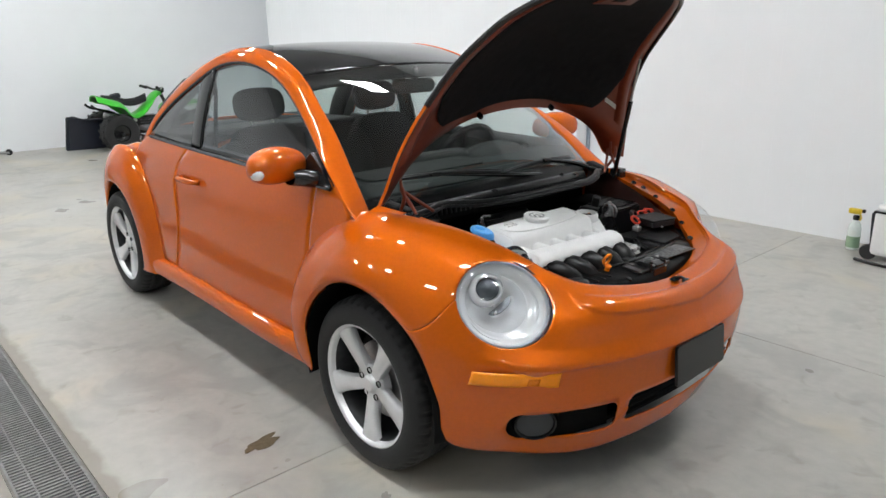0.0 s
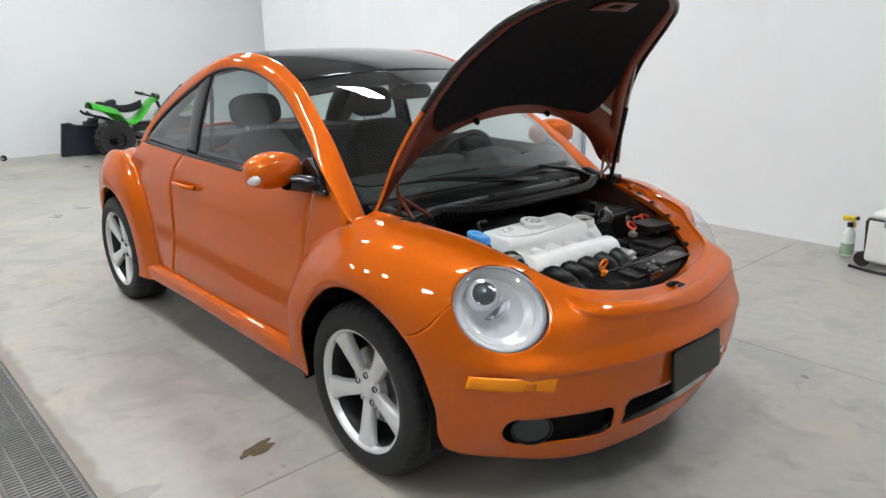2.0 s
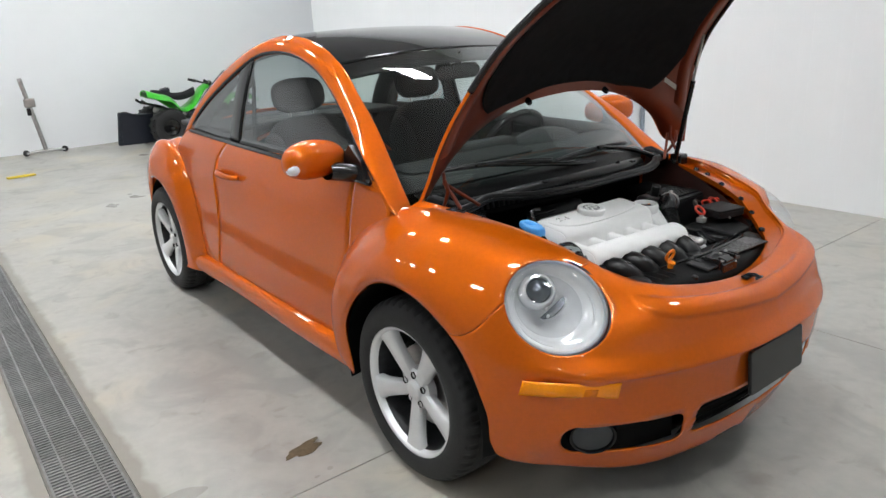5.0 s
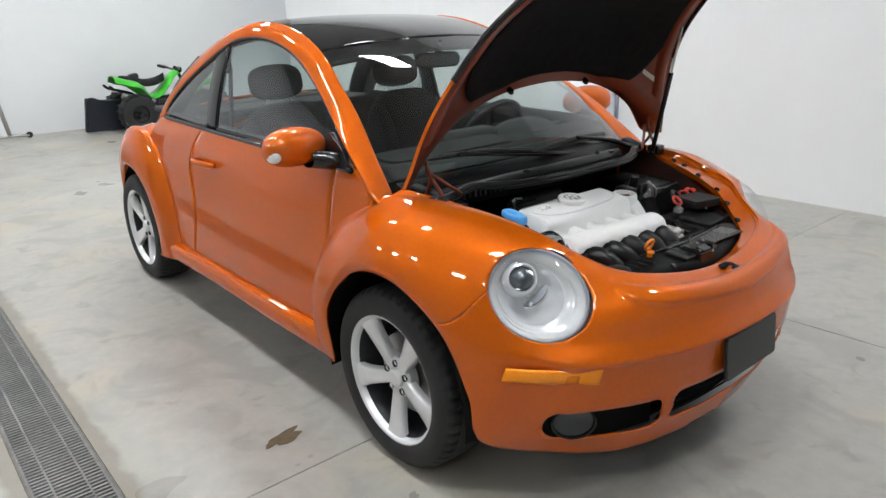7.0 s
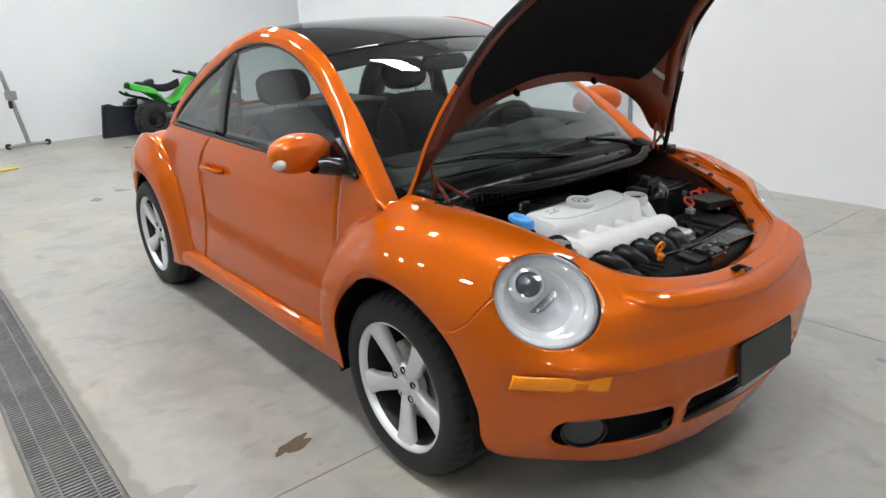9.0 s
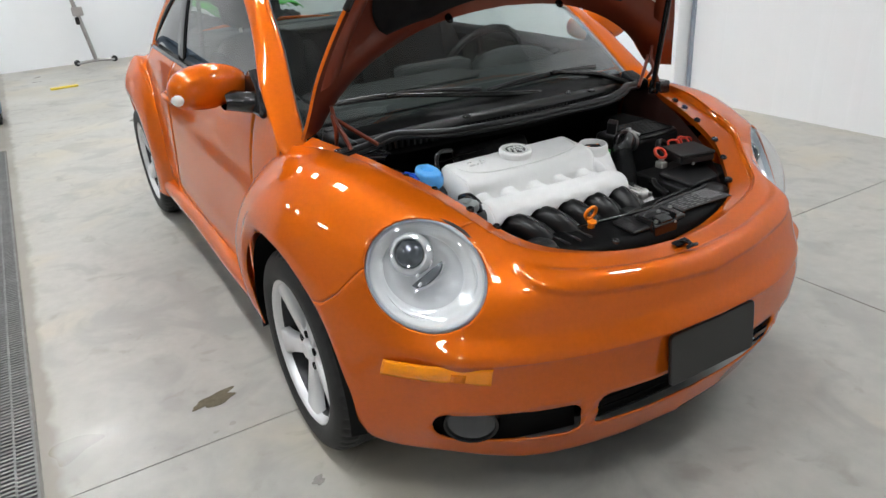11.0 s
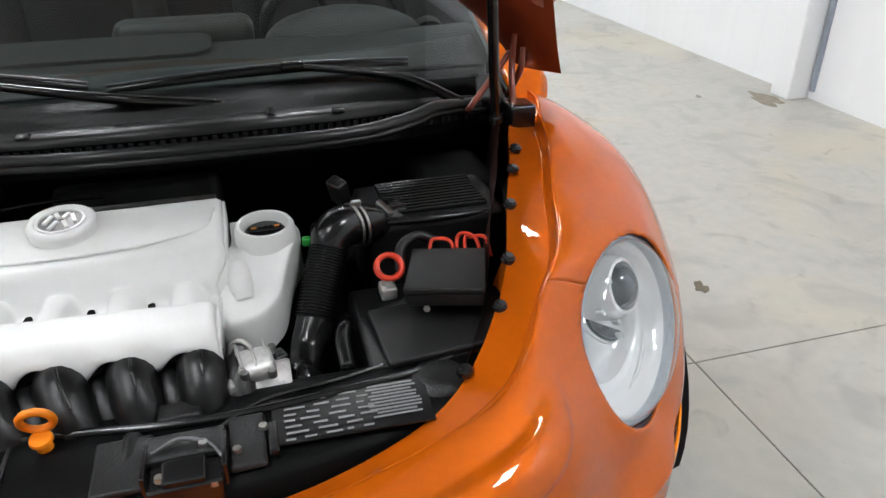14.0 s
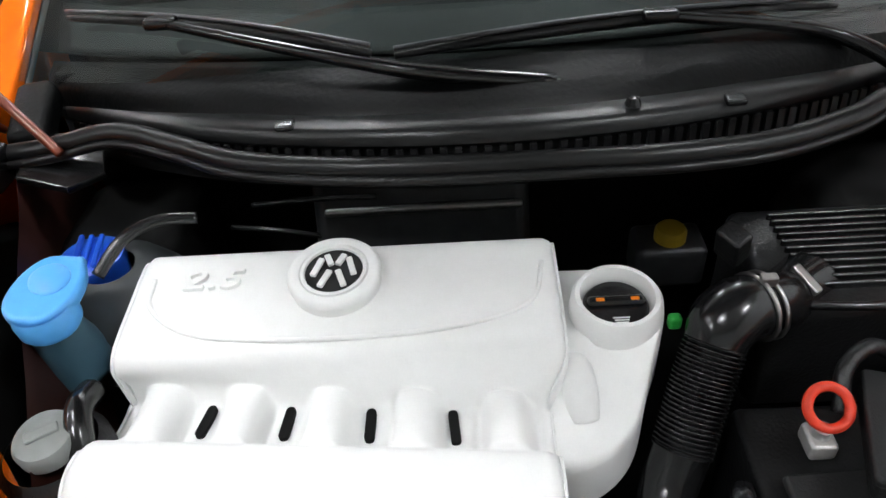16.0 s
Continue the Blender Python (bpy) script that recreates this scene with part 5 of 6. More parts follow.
# air box
ab = part("air_box", bmesh.new(), None, car, "black ribbed air filter box")
box("air_box_body", (.17, .24, .16), (.155, .39, .715), BLACK, ab, bev=.015)
for i in range(11):
    box("air_box_rib", (.005, .17, .010), (.095 + .0115 * i, .395, .798), SATIN, ab, bev=.002)
tube("air_box_rim", [(.232, .295, .795), (.238, .36, .795), (.234, .43, .792), (.226, .485, .788)], .0055, SATIN, ab, n=8)
box("air_box_clip", (.035, .010, .010), (.215, .305, .812), STEEL, ab, bev=.002, rot=(0, 20, 30))
# battery with control box
bt = part("battery", bmesh.new(), None, car, "black covered battery")
box("battery_case", (.20, .22, .20), (.395, .335, .62), BLACK, bt, bev=.008)
box("battery_cover", (.12, .20, .012), (.435, .345, .727), MATTEB, bt, bev=.004, rot=(0, 4, 4))
box("battery_strap", (.012, .19, .03), (.475, .34, .70), BLACK, bt, bev=.003)
box("terminal", (.03, .024, .02), (.357, .278, .748), CAST, bt, bev=.004)
lathe("terminal_post", [(0, .018), (.008, .017), (.009, 0)], CAST, bt, m=pose(.357, .278, .75), n=16)
fb = part("control_box", bmesh.new(), None, car, "black control box with a flat lid")
prism("lid", rounded(.125, .112, .006), -.004, .006, MATTEB, fb, m=pose(.381, .361, .781, 2, -2, -19))
prism("case", rounded(.120, .108, .006), -.024, -.004, BLACK, fb, m=pose(.381, .361, .781, 2, -2, -19))
for dy in (-.03, .03):
    lathe("box_screw", [(0, .003), (.004, .003), (.005, 0)], STEEL, fb, m=pose(.444, .345 + dy, .764, 0, 80, -19), n=10)
t_ = np.linspace(0, 2 * math.pi, 12, endpoint=False)
tube("battery_cable", [(.345 - .014 * math.sin(a), .284 + .0185 * math.cos(a), .780 + .012 * math.sin(a)) for a in t_], .0048, REDC, car, "red battery cable loop", n=8, close=True, k=48)
tube("battery_cable", [(.34, .30, .765), (.31, .31, .79), (.29, .34, .795), (.29, .37, .78)], .008, BLACK, car, n=8)
for a, b, c in ((.350, .385, .802), (.392, .425, .806), (.405, .440, .797)):
    tube("red_wire", [(.335, a, .765), (.308, a + .006, .788), (.306, (a + b) / 2, c - .008), (.318, b, .792), (.338, b + .004, .768)], .0032, REDC, car, "thin red wire loop", n=6)

# washer and coolant bottles
wb = part("washer_bottle", bmesh.new(), None, car, "milky washer bottle with a light blue flip cap")
tube("bottle_neck", [(.238, -.454, .835), (.232, -.458, .80), (.225, -.46, .75)], [.024, .029, .040], CLEARP, wb, n=20)
cap_ol = [(.180, -.428), (.182, -.462), (.205, -.481), (.240, -.487), (.262, -.474), (.264, -.441), (.240, -.421), (.208, -.418)]
cap_ol = [tuple(p[:2]) for p in cr(np.array([(a - .222, b + .452, 0) for a, b in cap_ol + cap_ol[:1]]), np.linspace(0, 8, 41)[:-1])]
prism("flip_cap", cap_ol, -.009, .009, BLUE_L, wb, "light blue flip cap", bev=.006, seg=3, m=pose(.222, -.452, .853, -8, 9, 0))
lathe("cap_boss", [(0, .0155), (.016, .015), (.020, .012), (.021, .006)], BLUE_L, wb, m=pose(.214, -.450, .852, -8, 9, 0), n=28)
lathe("cap_collar", [(.030, .01), (.032, .0), (.031, -.014), (.027, -.02)], BLUE_L, wb, m=pose(.240, -.452, .840), n=28)
cb = part("coolant_bottle", bmesh.new(), None, car, "coolant bottle with a dark blue screw cap")
lathe("screw_cap", [(0, .022), (.030, .021), (.037, .016), (.038, 0), (.036, -.012)], BLUE_D, cb, m=pose(.125, -.462, .800), n=28)
for i in range(3):
    box("cap_rib", (.058, .006, .006), (.125, -.474 + .012 * i, .824), BLUE_D, cb, bev=.002, rot=(0, 0, 12))
TANKM = mat("smoky_tank_plastic", (0.035, 0.040, 0.042), rough=0.4, scale=30, vary=0.3)
lathe("tank", [(.03, .05), (.06, .04), (.082, .01), (.085, -.03), (.07, -.08)], TANKM, cb, m=pose(.135, -.44, .758), n=32)
rv = part("power_steering_bottle", bmesh.new(), None, car, "black reservoir with a grey cap")
lathe("reservoir_cap", [(0, .008), (.015, .008), (.026, .0065), (.029, .002), (.029, -.012)], GREYL, rv, m=pose(.358, -.418, .795, 0, 6, 0), n=32)
lathe("reservoir_body", [(.042, -.010), (.05, -.02), (.052, -.10)], BLACK, rv, m=pose(.358, -.418, .793), n=32)
box("cap_bar", (.012, .030, .005), (.358, -.418, .804), GREYL, rv, bev=.002, rot=(0, 6, 30))
tube("coolant_hose", [(.30, -.40, .79), (.335, -.395, .80), (.37, -.385, .77), (.39, -.38, .70)], .013, SATIN, car, n=10)
tube("vent_pipe", [(.20, -.41, .85), (.165, -.39, .868), (.14, -.36, .872), (.13, -.32, .866)], .007, SATIN, car, n=8)
box("heat_shield", (.04, .28, .12), (.0, -.09, .76), GREYD, car, "dull metal heat shield behind the engine", bev=.02, rot=(0, -25, 0))
box("firewall_rail", (.010, .25, .010), (.025, -.085, .785), STEEL, car, bev=.004)
bf = part("brake_fluid_bottle", bmesh.new(), None, car, "brake fluid bottle with a yellow cap")
box("brake_bottle", (.07, .10, .07), (-.04, .25, .63), GREYD, bf, bev=.012)
lathe("brake_cap", [(0, .02), (.019, .019), (.022, .014), (.022, 0)], mat("dull_yellow_cap", (0.30, 0.20, 0.01), rough=0.5, scale=60), bf, m=pose(-.035, .25, .665), n=24)

for sgn in (-1,):
    prism("tower_bracket", [(-.045, -.05), (.035, -.045), (.05, .02), (.02, .055), (-.05, .03)], -.012, .0, SATIN, bay, "black plastic bracket on the strut tower", bev=.003, m=pose(.012, sgn * .515, .880, sgn * 8, 10, 0))
for k_, (a_, b_) in enumerate((((.02, -.30, .80), (.03, -.14, .81)), ((.01, -.34, .76), (.02, -.20, .74)))):
    tube("bulkhead_pipe", [a_, tuple((np.array(a_) + np.array(b_)) / 2 + np.array([.004, 0, .006])), b_], .004, SATIN, bay, n=8)

# ---- cowl, seal, wipers ----
yy = np.linspace(-.60, .60, 41)


def comb_x(y):
    return .103 - .72 * y * y


def comb_z(y):
    return .935 - .20 * y * y


def base_x(y):
    return .005 - .46 * y * y


g = np.array([[(base_x(y) - .03, y, .962 - .13 * y * y), (base_x(y) * .7 + comb_x(y) * .3, y, .954 - .15 * y * y), (base_x(y) * .3 + comb_x(y) * .7, y, .940 - .2 * y * y), (comb_x(y), y, comb_z(y)), (comb_x(y) + .004, y, comb_z(y) - .012)] for y in yy])
sheet("cowl_panel", net(g, np.linspace(0, 40, 80), np.linspace(0, 4, 16)), COWLP, car, "black plastic cowl panel under the windscreen", t=.003)
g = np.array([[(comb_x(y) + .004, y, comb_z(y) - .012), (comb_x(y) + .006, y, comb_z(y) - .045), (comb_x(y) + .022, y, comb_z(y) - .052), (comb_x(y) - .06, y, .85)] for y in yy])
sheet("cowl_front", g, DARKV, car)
g = np.array([[(comb_x(y) - .030, y, comb_z(y) + .004), (comb_x(y) - .026, y, comb_z(y) + .010), (comb_x(y) - .004, y, comb_z(y) + .008), (comb_x(y) + .006, y, comb_z(y) + .003), (comb_x(y) + .008, y, comb_z(y) - .008)] for y in np.linspace(-.58, .58, 61)])
sheet("cowl_rim", g, SEALR, car, "raised front rim of the cowl panel", flip=True)
for y in np.arange(-.56, .561, .0155):
    box("cowl_tooth", (.010, .007, .026), (comb_x(y) + .008, y, comb_z(y) - .024), BLACK, car, bev=0, rot=(0, -6, 0))
seal_xy = [(.010, -.60), (.014, -.52), (.012, -.44), (.040, -.36), (.080, -.28), (.110, -.16), (.120, -.05), (.122, .09), (.118, .20), (.100, .30), (.070, .386), (.035, .44), (-.01, .52), (-.05, .60)]
seal_pts = [(x, y, .908 + .014 * math.exp(-((abs(y) - .44) / .08) ** 2) - .06 * y * y) for x, y in seal_xy]
tube("bonnet_seal", seal_pts, .0125, SEALR, car, "black rubber bonnet seal", n=12)
tube("seal_lip", [(x + .014, y, z - .007) for x, y, z in seal_pts], .006, SEALR, car, n=8)
for x, y, z in ((.062, -.221, .934), (.058, .262, .930)):
    box("cowl_clip", (.018, .022, .008), (x, y, z), SATIN, car, bev=.003)
lathe("washer_nozzle", [(0, .010), (.006, .008), (.009, 0)], SATIN, car, m=pose(.076, .150, .942), n=16)


SPINE = mat("worn_black_metal", (0.10, 0.10, 0.105), rough=0.3, metal=0.8, scale=60, vary=0.3)


def wiper(pivot, knee, tip, blade0, blade1):
    w = part("wiper", bmesh.new(), None, car, "black windscreen wiper")
    tube("wiper_arm", [pivot, knee, tip], [.011, .009, .006], SATIN, w, n=8)
    P = [tuple(np.array(blade0) + (np.array(blade1) - np.array(blade0)) * k + np.array([0, 0, .010 * math.sin(math.pi * k)])) for k in (0, .25, .5, .75, 1)]
    tube("wiper_blade", P, [.004, .0065, .008, .0065, .004], BLACK, w, n=6)
    tube("blade_spine", [(x, y, z + .009) for x, y, z in P], .003, SPINE, w, n=6)
    lathe("pivot_cap", [(0, .008), (.008, .007), (.011, .002), (.011, -.012)], BLACK, w, m=Matrix.Translation(pivot), n=18)
    box("blade_joint", (.018, .04, .014), tip, SATIN, w, bev=.004)


wiper((.03, .075, .948), (.018, -.10, .972), (-.085, -.385, 1.0), (-.165, -.54, .985), (.004, -.125, .985))
wiper((.0, .50, .905), (-.06, .40, .945), (-.045, .20, .985), (-.005, -.10, .975), (-.095, .42, .962))

# ---- gas strut, hinges ----
st = part("gas_strut", bmesh.new(), None, car, "black gas strut holding the bonnet")
A, B = np.array((.052, .548, .885)), np.array((.200, .470, 1.385))
tube("strut_tube", [A, A + (B - A) * .3, A + (B - A) * .66], .0095, SATIN, st, n=12)
tube("strut_rod", [A + (B - A) * .64, A + (B - A) * .8, B], .0045, STEEL, st, n=10)
lathe("ball_joint", [(0, .014), (.011, .010), (.014, 0), (.011, -.01), (0, -.014)], SATIN, st, m=Matrix.Translation(A), n=16)
for sgn in (-1, 1):
    hg = part("bonnet_hinge", bmesh.new(), None, car, "orange painted bonnet hinge arms")
    f = np.array([1, sgn, 1])
    box("hinge_block", (.055, .05, .045), (.035, sgn * .60, .885), SATIN, hg, bev=.006)
    tube("hinge_arm", [np.array(p) * f for p in ((.05, .585, .895), (.02, .59, .935), (-.01, .60, .975), (-.015, .605, 1.02))], [.005, .0065, .0065, .005], PAINT_IN, hg, n=8)
    tube("hinge_arm", [np.array(p) * f for p in ((-.03, .60, .90), (-.005, .605, .935), (.01, .61, .965), (.005, .615, 1.0))], [.005, .0065, .0065, .005], PAINT_IN, hg, n=8)
    tube("hinge_brace", [np.array(p) * f for p in ((.035, .50, .90), (0, .56, .95), (-.025, .60, .985))], .006, PAINT_IN, hg, n=8)
    box("cowl_corner", (.12, .05, .04), (-.06, sgn * .575, .898), COWLP, car, bev=.012, rot=(0, 10, -sgn * 14))

# ---- cabin ----
CLOTH = mat("black_seat_cloth", (0.022, 0.022, 0.024), rough=0.9, bump=0.1, scale=250, vary=0.3, spec=0.2)
DASHP = mat("charcoal_dashboard", (0.013, 0.014, 0.014), rough=0.6, bump=0.05, spec=0.18, scale=120, vary=0.2)
CABD = mat("dark_cabin_trim", (0.03, 0.03, 0.031), rough=0.8, scale=120, vary=0.2)
cab = part("cabin", bmesh.new(), None, car, "dark cabin tub")
box("cabin_floor", (2.2, 1.36, .04), (-1.25, 0, .34), DARKV, cab)
box("rear_bulkhead", (.05, 1.2, .5), (-2.35, 0, .62), DARKV, cab)
g = np.array([[(base_x(y) - .05, y, .955 - .1 * y * y), (-.18 - .3 * y * y, y, .965), (-.38 - .15 * y * y, y, .960), (-.52, y, .930), (-.58, y, .86), (-.56, y, .70), (-.50, y, .45)] for y in np.linspace(-.66, .66, 15)])
sheet("dashboard", net(g, np.linspace(0, 14, 40), np.linspace(0, 6, 30)), DASHP, cab, "charcoal dashboard")
DASHB = mat("black_dashboard_grain", (0.016, 0.0165, 0.017), rough=0.55, bump=0.1, spec=0.3, scale=300, vary=0.2)
dg = net(g, np.linspace(.6, 13.4, 40), np.linspace(.0, .92, 8)) + np.array([0, 0, .004])
sheet("defroster_panel", dg, DASHB, cab, "black defroster panel at the foot of the windscreen", t=.003)
prism("passenger_pad", rounded(.16, .62, .05), .0, .016, DASHP, cab, "grey padded dashboard top", m=pose(-.335, -.25, .962, 0, 3, 0))
box("centre_vents", (.10, .30, .085), (-.50, .0, .955), DASHB, cab, bev=.025)
for y_ in (-.075, .075):
    for k_ in range(4):
        box("vent_slat", (.012, .11, .004), (-.552, y_, .930 + .014 * k_), DASHP, cab, bev=.001)
for y_ in (-.56, .56):
    lathe("side_vent", [(0, .012), (.020, .012), (.034, .018), (.042, .012), (.044, -.01)], DASHB, cab, m=pose(-.50, y_, .93, 0, -60, 0), n=24)
bm = bmesh.new()
bmesh.ops.create_uvsphere(bm, u_segments=24, v_segments=12, radius=1)
for v in bm.verts:
    v.co = Vector((-.50 + .12 * v.co.x, .36 + .19 * v.co.y, .93 + .075 * v.co.z))
part("instrument_hood", bm, DASHB, cab)
sw = part("steering_wheel", bmesh.new(), None, cab, "black steering wheel")
M = pose(-.72, .36, .90, 0, -62, 0)
tube("wheel_rim", [tuple(M @ Vector((.185 * math.cos(t), .185 * math.sin(t), 0))) for t in np.linspace(0, 2 * math.pi, 16, endpoint=False)], .016, SATIN, sw, n=10, close=True, k=64)
lathe("wheel_hub", [(0, .03), (.05, .025), (.075, 0), (.06, -.03)], DASHP, sw, m=M, n=24)
for a in (200, 340, 90):
    tube("wheel_spoke", [tuple(M @ Vector((r * math.cos(radians(a)), r * math.sin(radians(a)), .01))) for r in (.05, .12, .18)], .014, SATIN, sw, n=8)


def seat(x, y, back=1.0):
    s = part("seat", bmesh.new(), None, cab, "black cloth bucket seat with headrest")

    def cushion(name, c, size, rot, p=3.2):
        bm = bmesh.new()
        bmesh.ops.create_cube(bm, size=2)
        bmesh.ops.subdivide_edges(bm, edges=bm.edges[:], cuts=7, use_grid_fill=True)
        for v in bm.verts:
            q = np.array(v.co)
            n = (np.abs(q) ** p).sum() ** (1 / p)
            q = q / n * 1.0
            v.co = Vector(q * np.array(size))
        bmesh.ops.transform(bm, matrix=pose(*c, *rot), verts=bm.verts)
        part(name, bm, CLOTH, s)
    cushion("seat_cushion", (x + .12, y, .52), (.28, .25, .10), (0, -8, 0))
    cushion("seat_back", (x - .16, y, .78), (.085, .215, .31), (0, -16, 0), 4.0)
    for d in (-1, 1):
        cushion("side_bolster", (x - .12, y + d * .205, .76), (.095, .055, .27), (0, -16, 0), 2.6)
        cushion("side_bolster", (x + .13, y + d * .225, .56), (.26, .05, .08), (0, -8, 0), 2.6)
    cushion("headrest", (x - .285, y, 1.175), (.055, .135, .082), (0, -12, 0), 3.0)
    for d in (-.06, .06):
        tube("headrest_post", [(x - .255, y + d, 1.02), (x - .27, y + d, 1.08), (x - .285, y + d, 1.14)], .007, STEEL, s, n=8)


seat(-1.18, -.36)
seat(-1.18, .36)
box("parcel_shelf", (.64, 1.16, .03), (-2.30, 0, .985), CABD, cab, "dark rear parcel shelf", bev=.01)
for sgn in (-1, 1):
    box("rear_side_panel", (.75, .02, .42), (-2.0, sgn * .60, .78), CABD, cab, bev=.008)
box("rear_bench", (.45, 1.1, .20), (-2.0, 0, .55), CLOTH, cab, bev=.05)
box("rear_backrest", (.14, 1.1, .46), (-2.25, 0, .78), CLOTH, cab, bev=.05, rot=(0, -14, 0))
im = part("interior_mirror", bmesh.new(), None, cab, "black interior mirror")
prism("mirror_case", rounded(.235, .065, .03, 6), -.018, .018, SATIN, im, bev=.01, m=pose(-.68, .01, 1.275, 0, 86, 0) @ pose(0, 0, 0, 0, 0, 90))
tube("mirror_stem", [(-.68, .01, 1.30), (-.655, .005, 1.335), (-.66, 0, 1.352)], .014, SATIN, im, n=8)
for sgn in (-1, 1):
    tube("door_top_trim", [(-.35, sgn * .668, .962), (-.95, sgn * .668, .972), (-1.5, sgn * .658, .975), (-2.1, sgn * .645, .985)], .028, CABD, cab, n=10)
    box("belt_anchor", (.05, .02, .09), (-1.50, sgn * .575, 1.275), SATIN, cab, bev=.008)
    tube("seat_belt", [(-1.50, sgn * .565, 1.26), (-1.505, sgn * .59, 1.0), (-1.49, sgn * .62, .6)], .010, CLOTH, cab, n=6)
    box("door_trim", (1.15, .03, .45), (-1.0, sgn * .68, .72), DASHP, cab, bev=.01)
    tube("rear_pillar_trim", [(-2.30, sgn * .62, .93), (-2.12, sgn * .57, 1.12), (-1.9, sgn * .52, 1.26)], .05, DASHP, cab, n=8)

# ---- things in the workshop ----
GREEN = mat("lime_green_plastic", (0.05, 0.50, 0.03), rough=0.3, coat=0.4, scale=40)
NAVY = mat("dark_navy_plastic", (0.008, 0.011, 0.02), rough=0.45, scale=60, vary=0.3)
BINB = mat("blue_grey_plastic", (0.085, 0.125, 0.18), rough=0.5, scale=60, bump=0.1)
GREENL = mat("pale_green_liquid", (0.28, 0.42, 0.28), rough=0.2, scale=30)
WET = mat("damp_stain", (0.13, 0.11, 0.07), rough=0.2, spec=0.5, scale=60, vary=0.3)
FAINT = mat("faint_spot", (0.24, 0.23, 0.205), rough=0.45, scale=60, vary=0.2)
DUST = mat("debris", (0.25, 0.22, 0.17), rough=0.9, scale=200, vary=0.3)

# trench drain
drain = thing("trench_drain", "long slotted cast-iron trench drain set in the floor", "drain")
DW = CH1 - CH0
_mid = (CH0 + CH1) / 2
box("channel", (9.2 - CHX, DW - .004, .02), ((9.2 + CHX) / 2, _mid, -.19), DARKV, drain, bev=0)
for _y in (CH0 + .007, CH1 - .007):
    box("channel_edge", (9.2 - CHX, .012, .06), ((9.2 + CHX) / 2, _y, -.0345), JOINT, drain, bev=.001, seg=1)
PITCH, NB = .0215, 46


def grate_mesh():
    verts, faces = [], []

    def bar(x0, x1, y0, y1, z0=-.018, z1=-.004):
        k = len(verts)
        verts.extend([(x0, y0, z0), (x1, y0, z0), (x1, y1, z0), (x0, y1, z0), (x0, y0, z1), (x1, y0, z1), (x1, y1, z1), (x0, y1, z1)])
        faces.extend([(k + 4, k + 5, k + 6, k + 7), (k, k + 4, k + 7, k + 3), (k + 1, k + 2, k + 6, k + 5), (k, k + 1, k + 5, k + 4), (k + 2, k + 3, k + 7, k + 6)])
    w = DW / 2 - .014
    L = PITCH * NB
    for i in range(NB):
        x = i * PITCH
        bar(x, x + .0105, -w, -.0475)
        bar(x, x + .0105, .0475, w)
        bar(x + PITCH / 2, x + PITCH / 2 + .0105, -.0525, .0525)
    for s in (-1, 1):
        bar(0, L - .003, s * w - .004, s * w + .004)
        for i in range(NB):
            x = i * PITCH
            bar(x, x + PITCH, s * .050 - .0035, s * .050 + .0035, -.018, -.0045)
    me = bpy.data.meshes.new("grate")
    me.from_pydata(verts, [], faces)
    me.materials.append(GALV)
    return me


_gm = grate_mesh()
_n = int((7.2 - CHX) / (PITCH * NB))
for i in range(_n):
    ob = new("grate", _gm)
    ob.parent = drain
    ob.location = (CHX + .004 + i * PITCH * NB, _mid, 0)

# stains and bits on the floor


def blot(name, c, rx, ry, rot, material, label, category, seed, h=.002, n=40):
    r = random.Random(seed)
    ph = [r.uniform(0, 6.28) for _ in range(4)]
    out = []
    for i in range(n):
        a = 2 * math.pi * i / n
        k = 1 + .22 * math.sin(2 * a + ph[0]) + .18 * math.sin(3 * a + ph[1]) + .12 * math.sin(5 * a + ph[2]) + .07 * math.sin(9 * a + ph[3])
        out.append((rx * k * math.cos(a), ry * k * math.sin(a)))
    o = prism(name, out, 0.0005, h, material, None, bev=0, m=pose(c[0], c[1], 0, 0, 0, rot))
    return tagged(o, label, category, kind="structure")


blot("wet_patch", (-.395, -1.025), .030, .085, 12, WET, "small dark damp patch on the concrete", "stain", 4)
blot("oil_spot", (.19, -.875), .015, .021, 20, FAINT, "small faint grey spot on the concrete", "stain", 7)
blot("oil_spot", (-.53, 1.533), .022, .035, 60, WET, "small dark oil spot on the concrete", "stain", 9)
blot("dirt_patch", (-2.33, 3.18), .15, .07, 0, DUST, "patch of dirt at the foot of the wall pier", "stain", 5)


def fat_tyre(x, y, z, r, w, parent, turn=0):
    wl = part("wheel", bmesh.new(), None, parent)
    wl.matrix_basis = pose(x, y, z, 0, 90, 0)
    lathe("tyre", [(r * .45, -w * .45), (r * .7, -w * .52), (r * .9, -w * .46), (r, -w * .25), (r, w * .25), (r * .9, w * .46), (r * .7, w * .52), (r * .45, w * .45)], RUBBER, wl, n=40)
    lathe("rim", [(r * .46, w * .42), (r * .42, w * .30), (r * .2, w * .22), (0, w * .2)], SATIN, wl, n=28)
    lathe("rim", [(r * .46, -w * .42), (r * .42, -w * .30), (r * .2, -w * .22), (0, -w * .2)], SATIN, wl, n=28)
    for i in range(18):
        a = 2 * math.pi * i / 18
        box("tread_lug", (.022, .03, w * .8), (r * math.cos(a), r * math.sin(a), 0), RUBBER, wl, bev=.004, rot=(0, 0, math.degrees(a) + 0))
    return wl


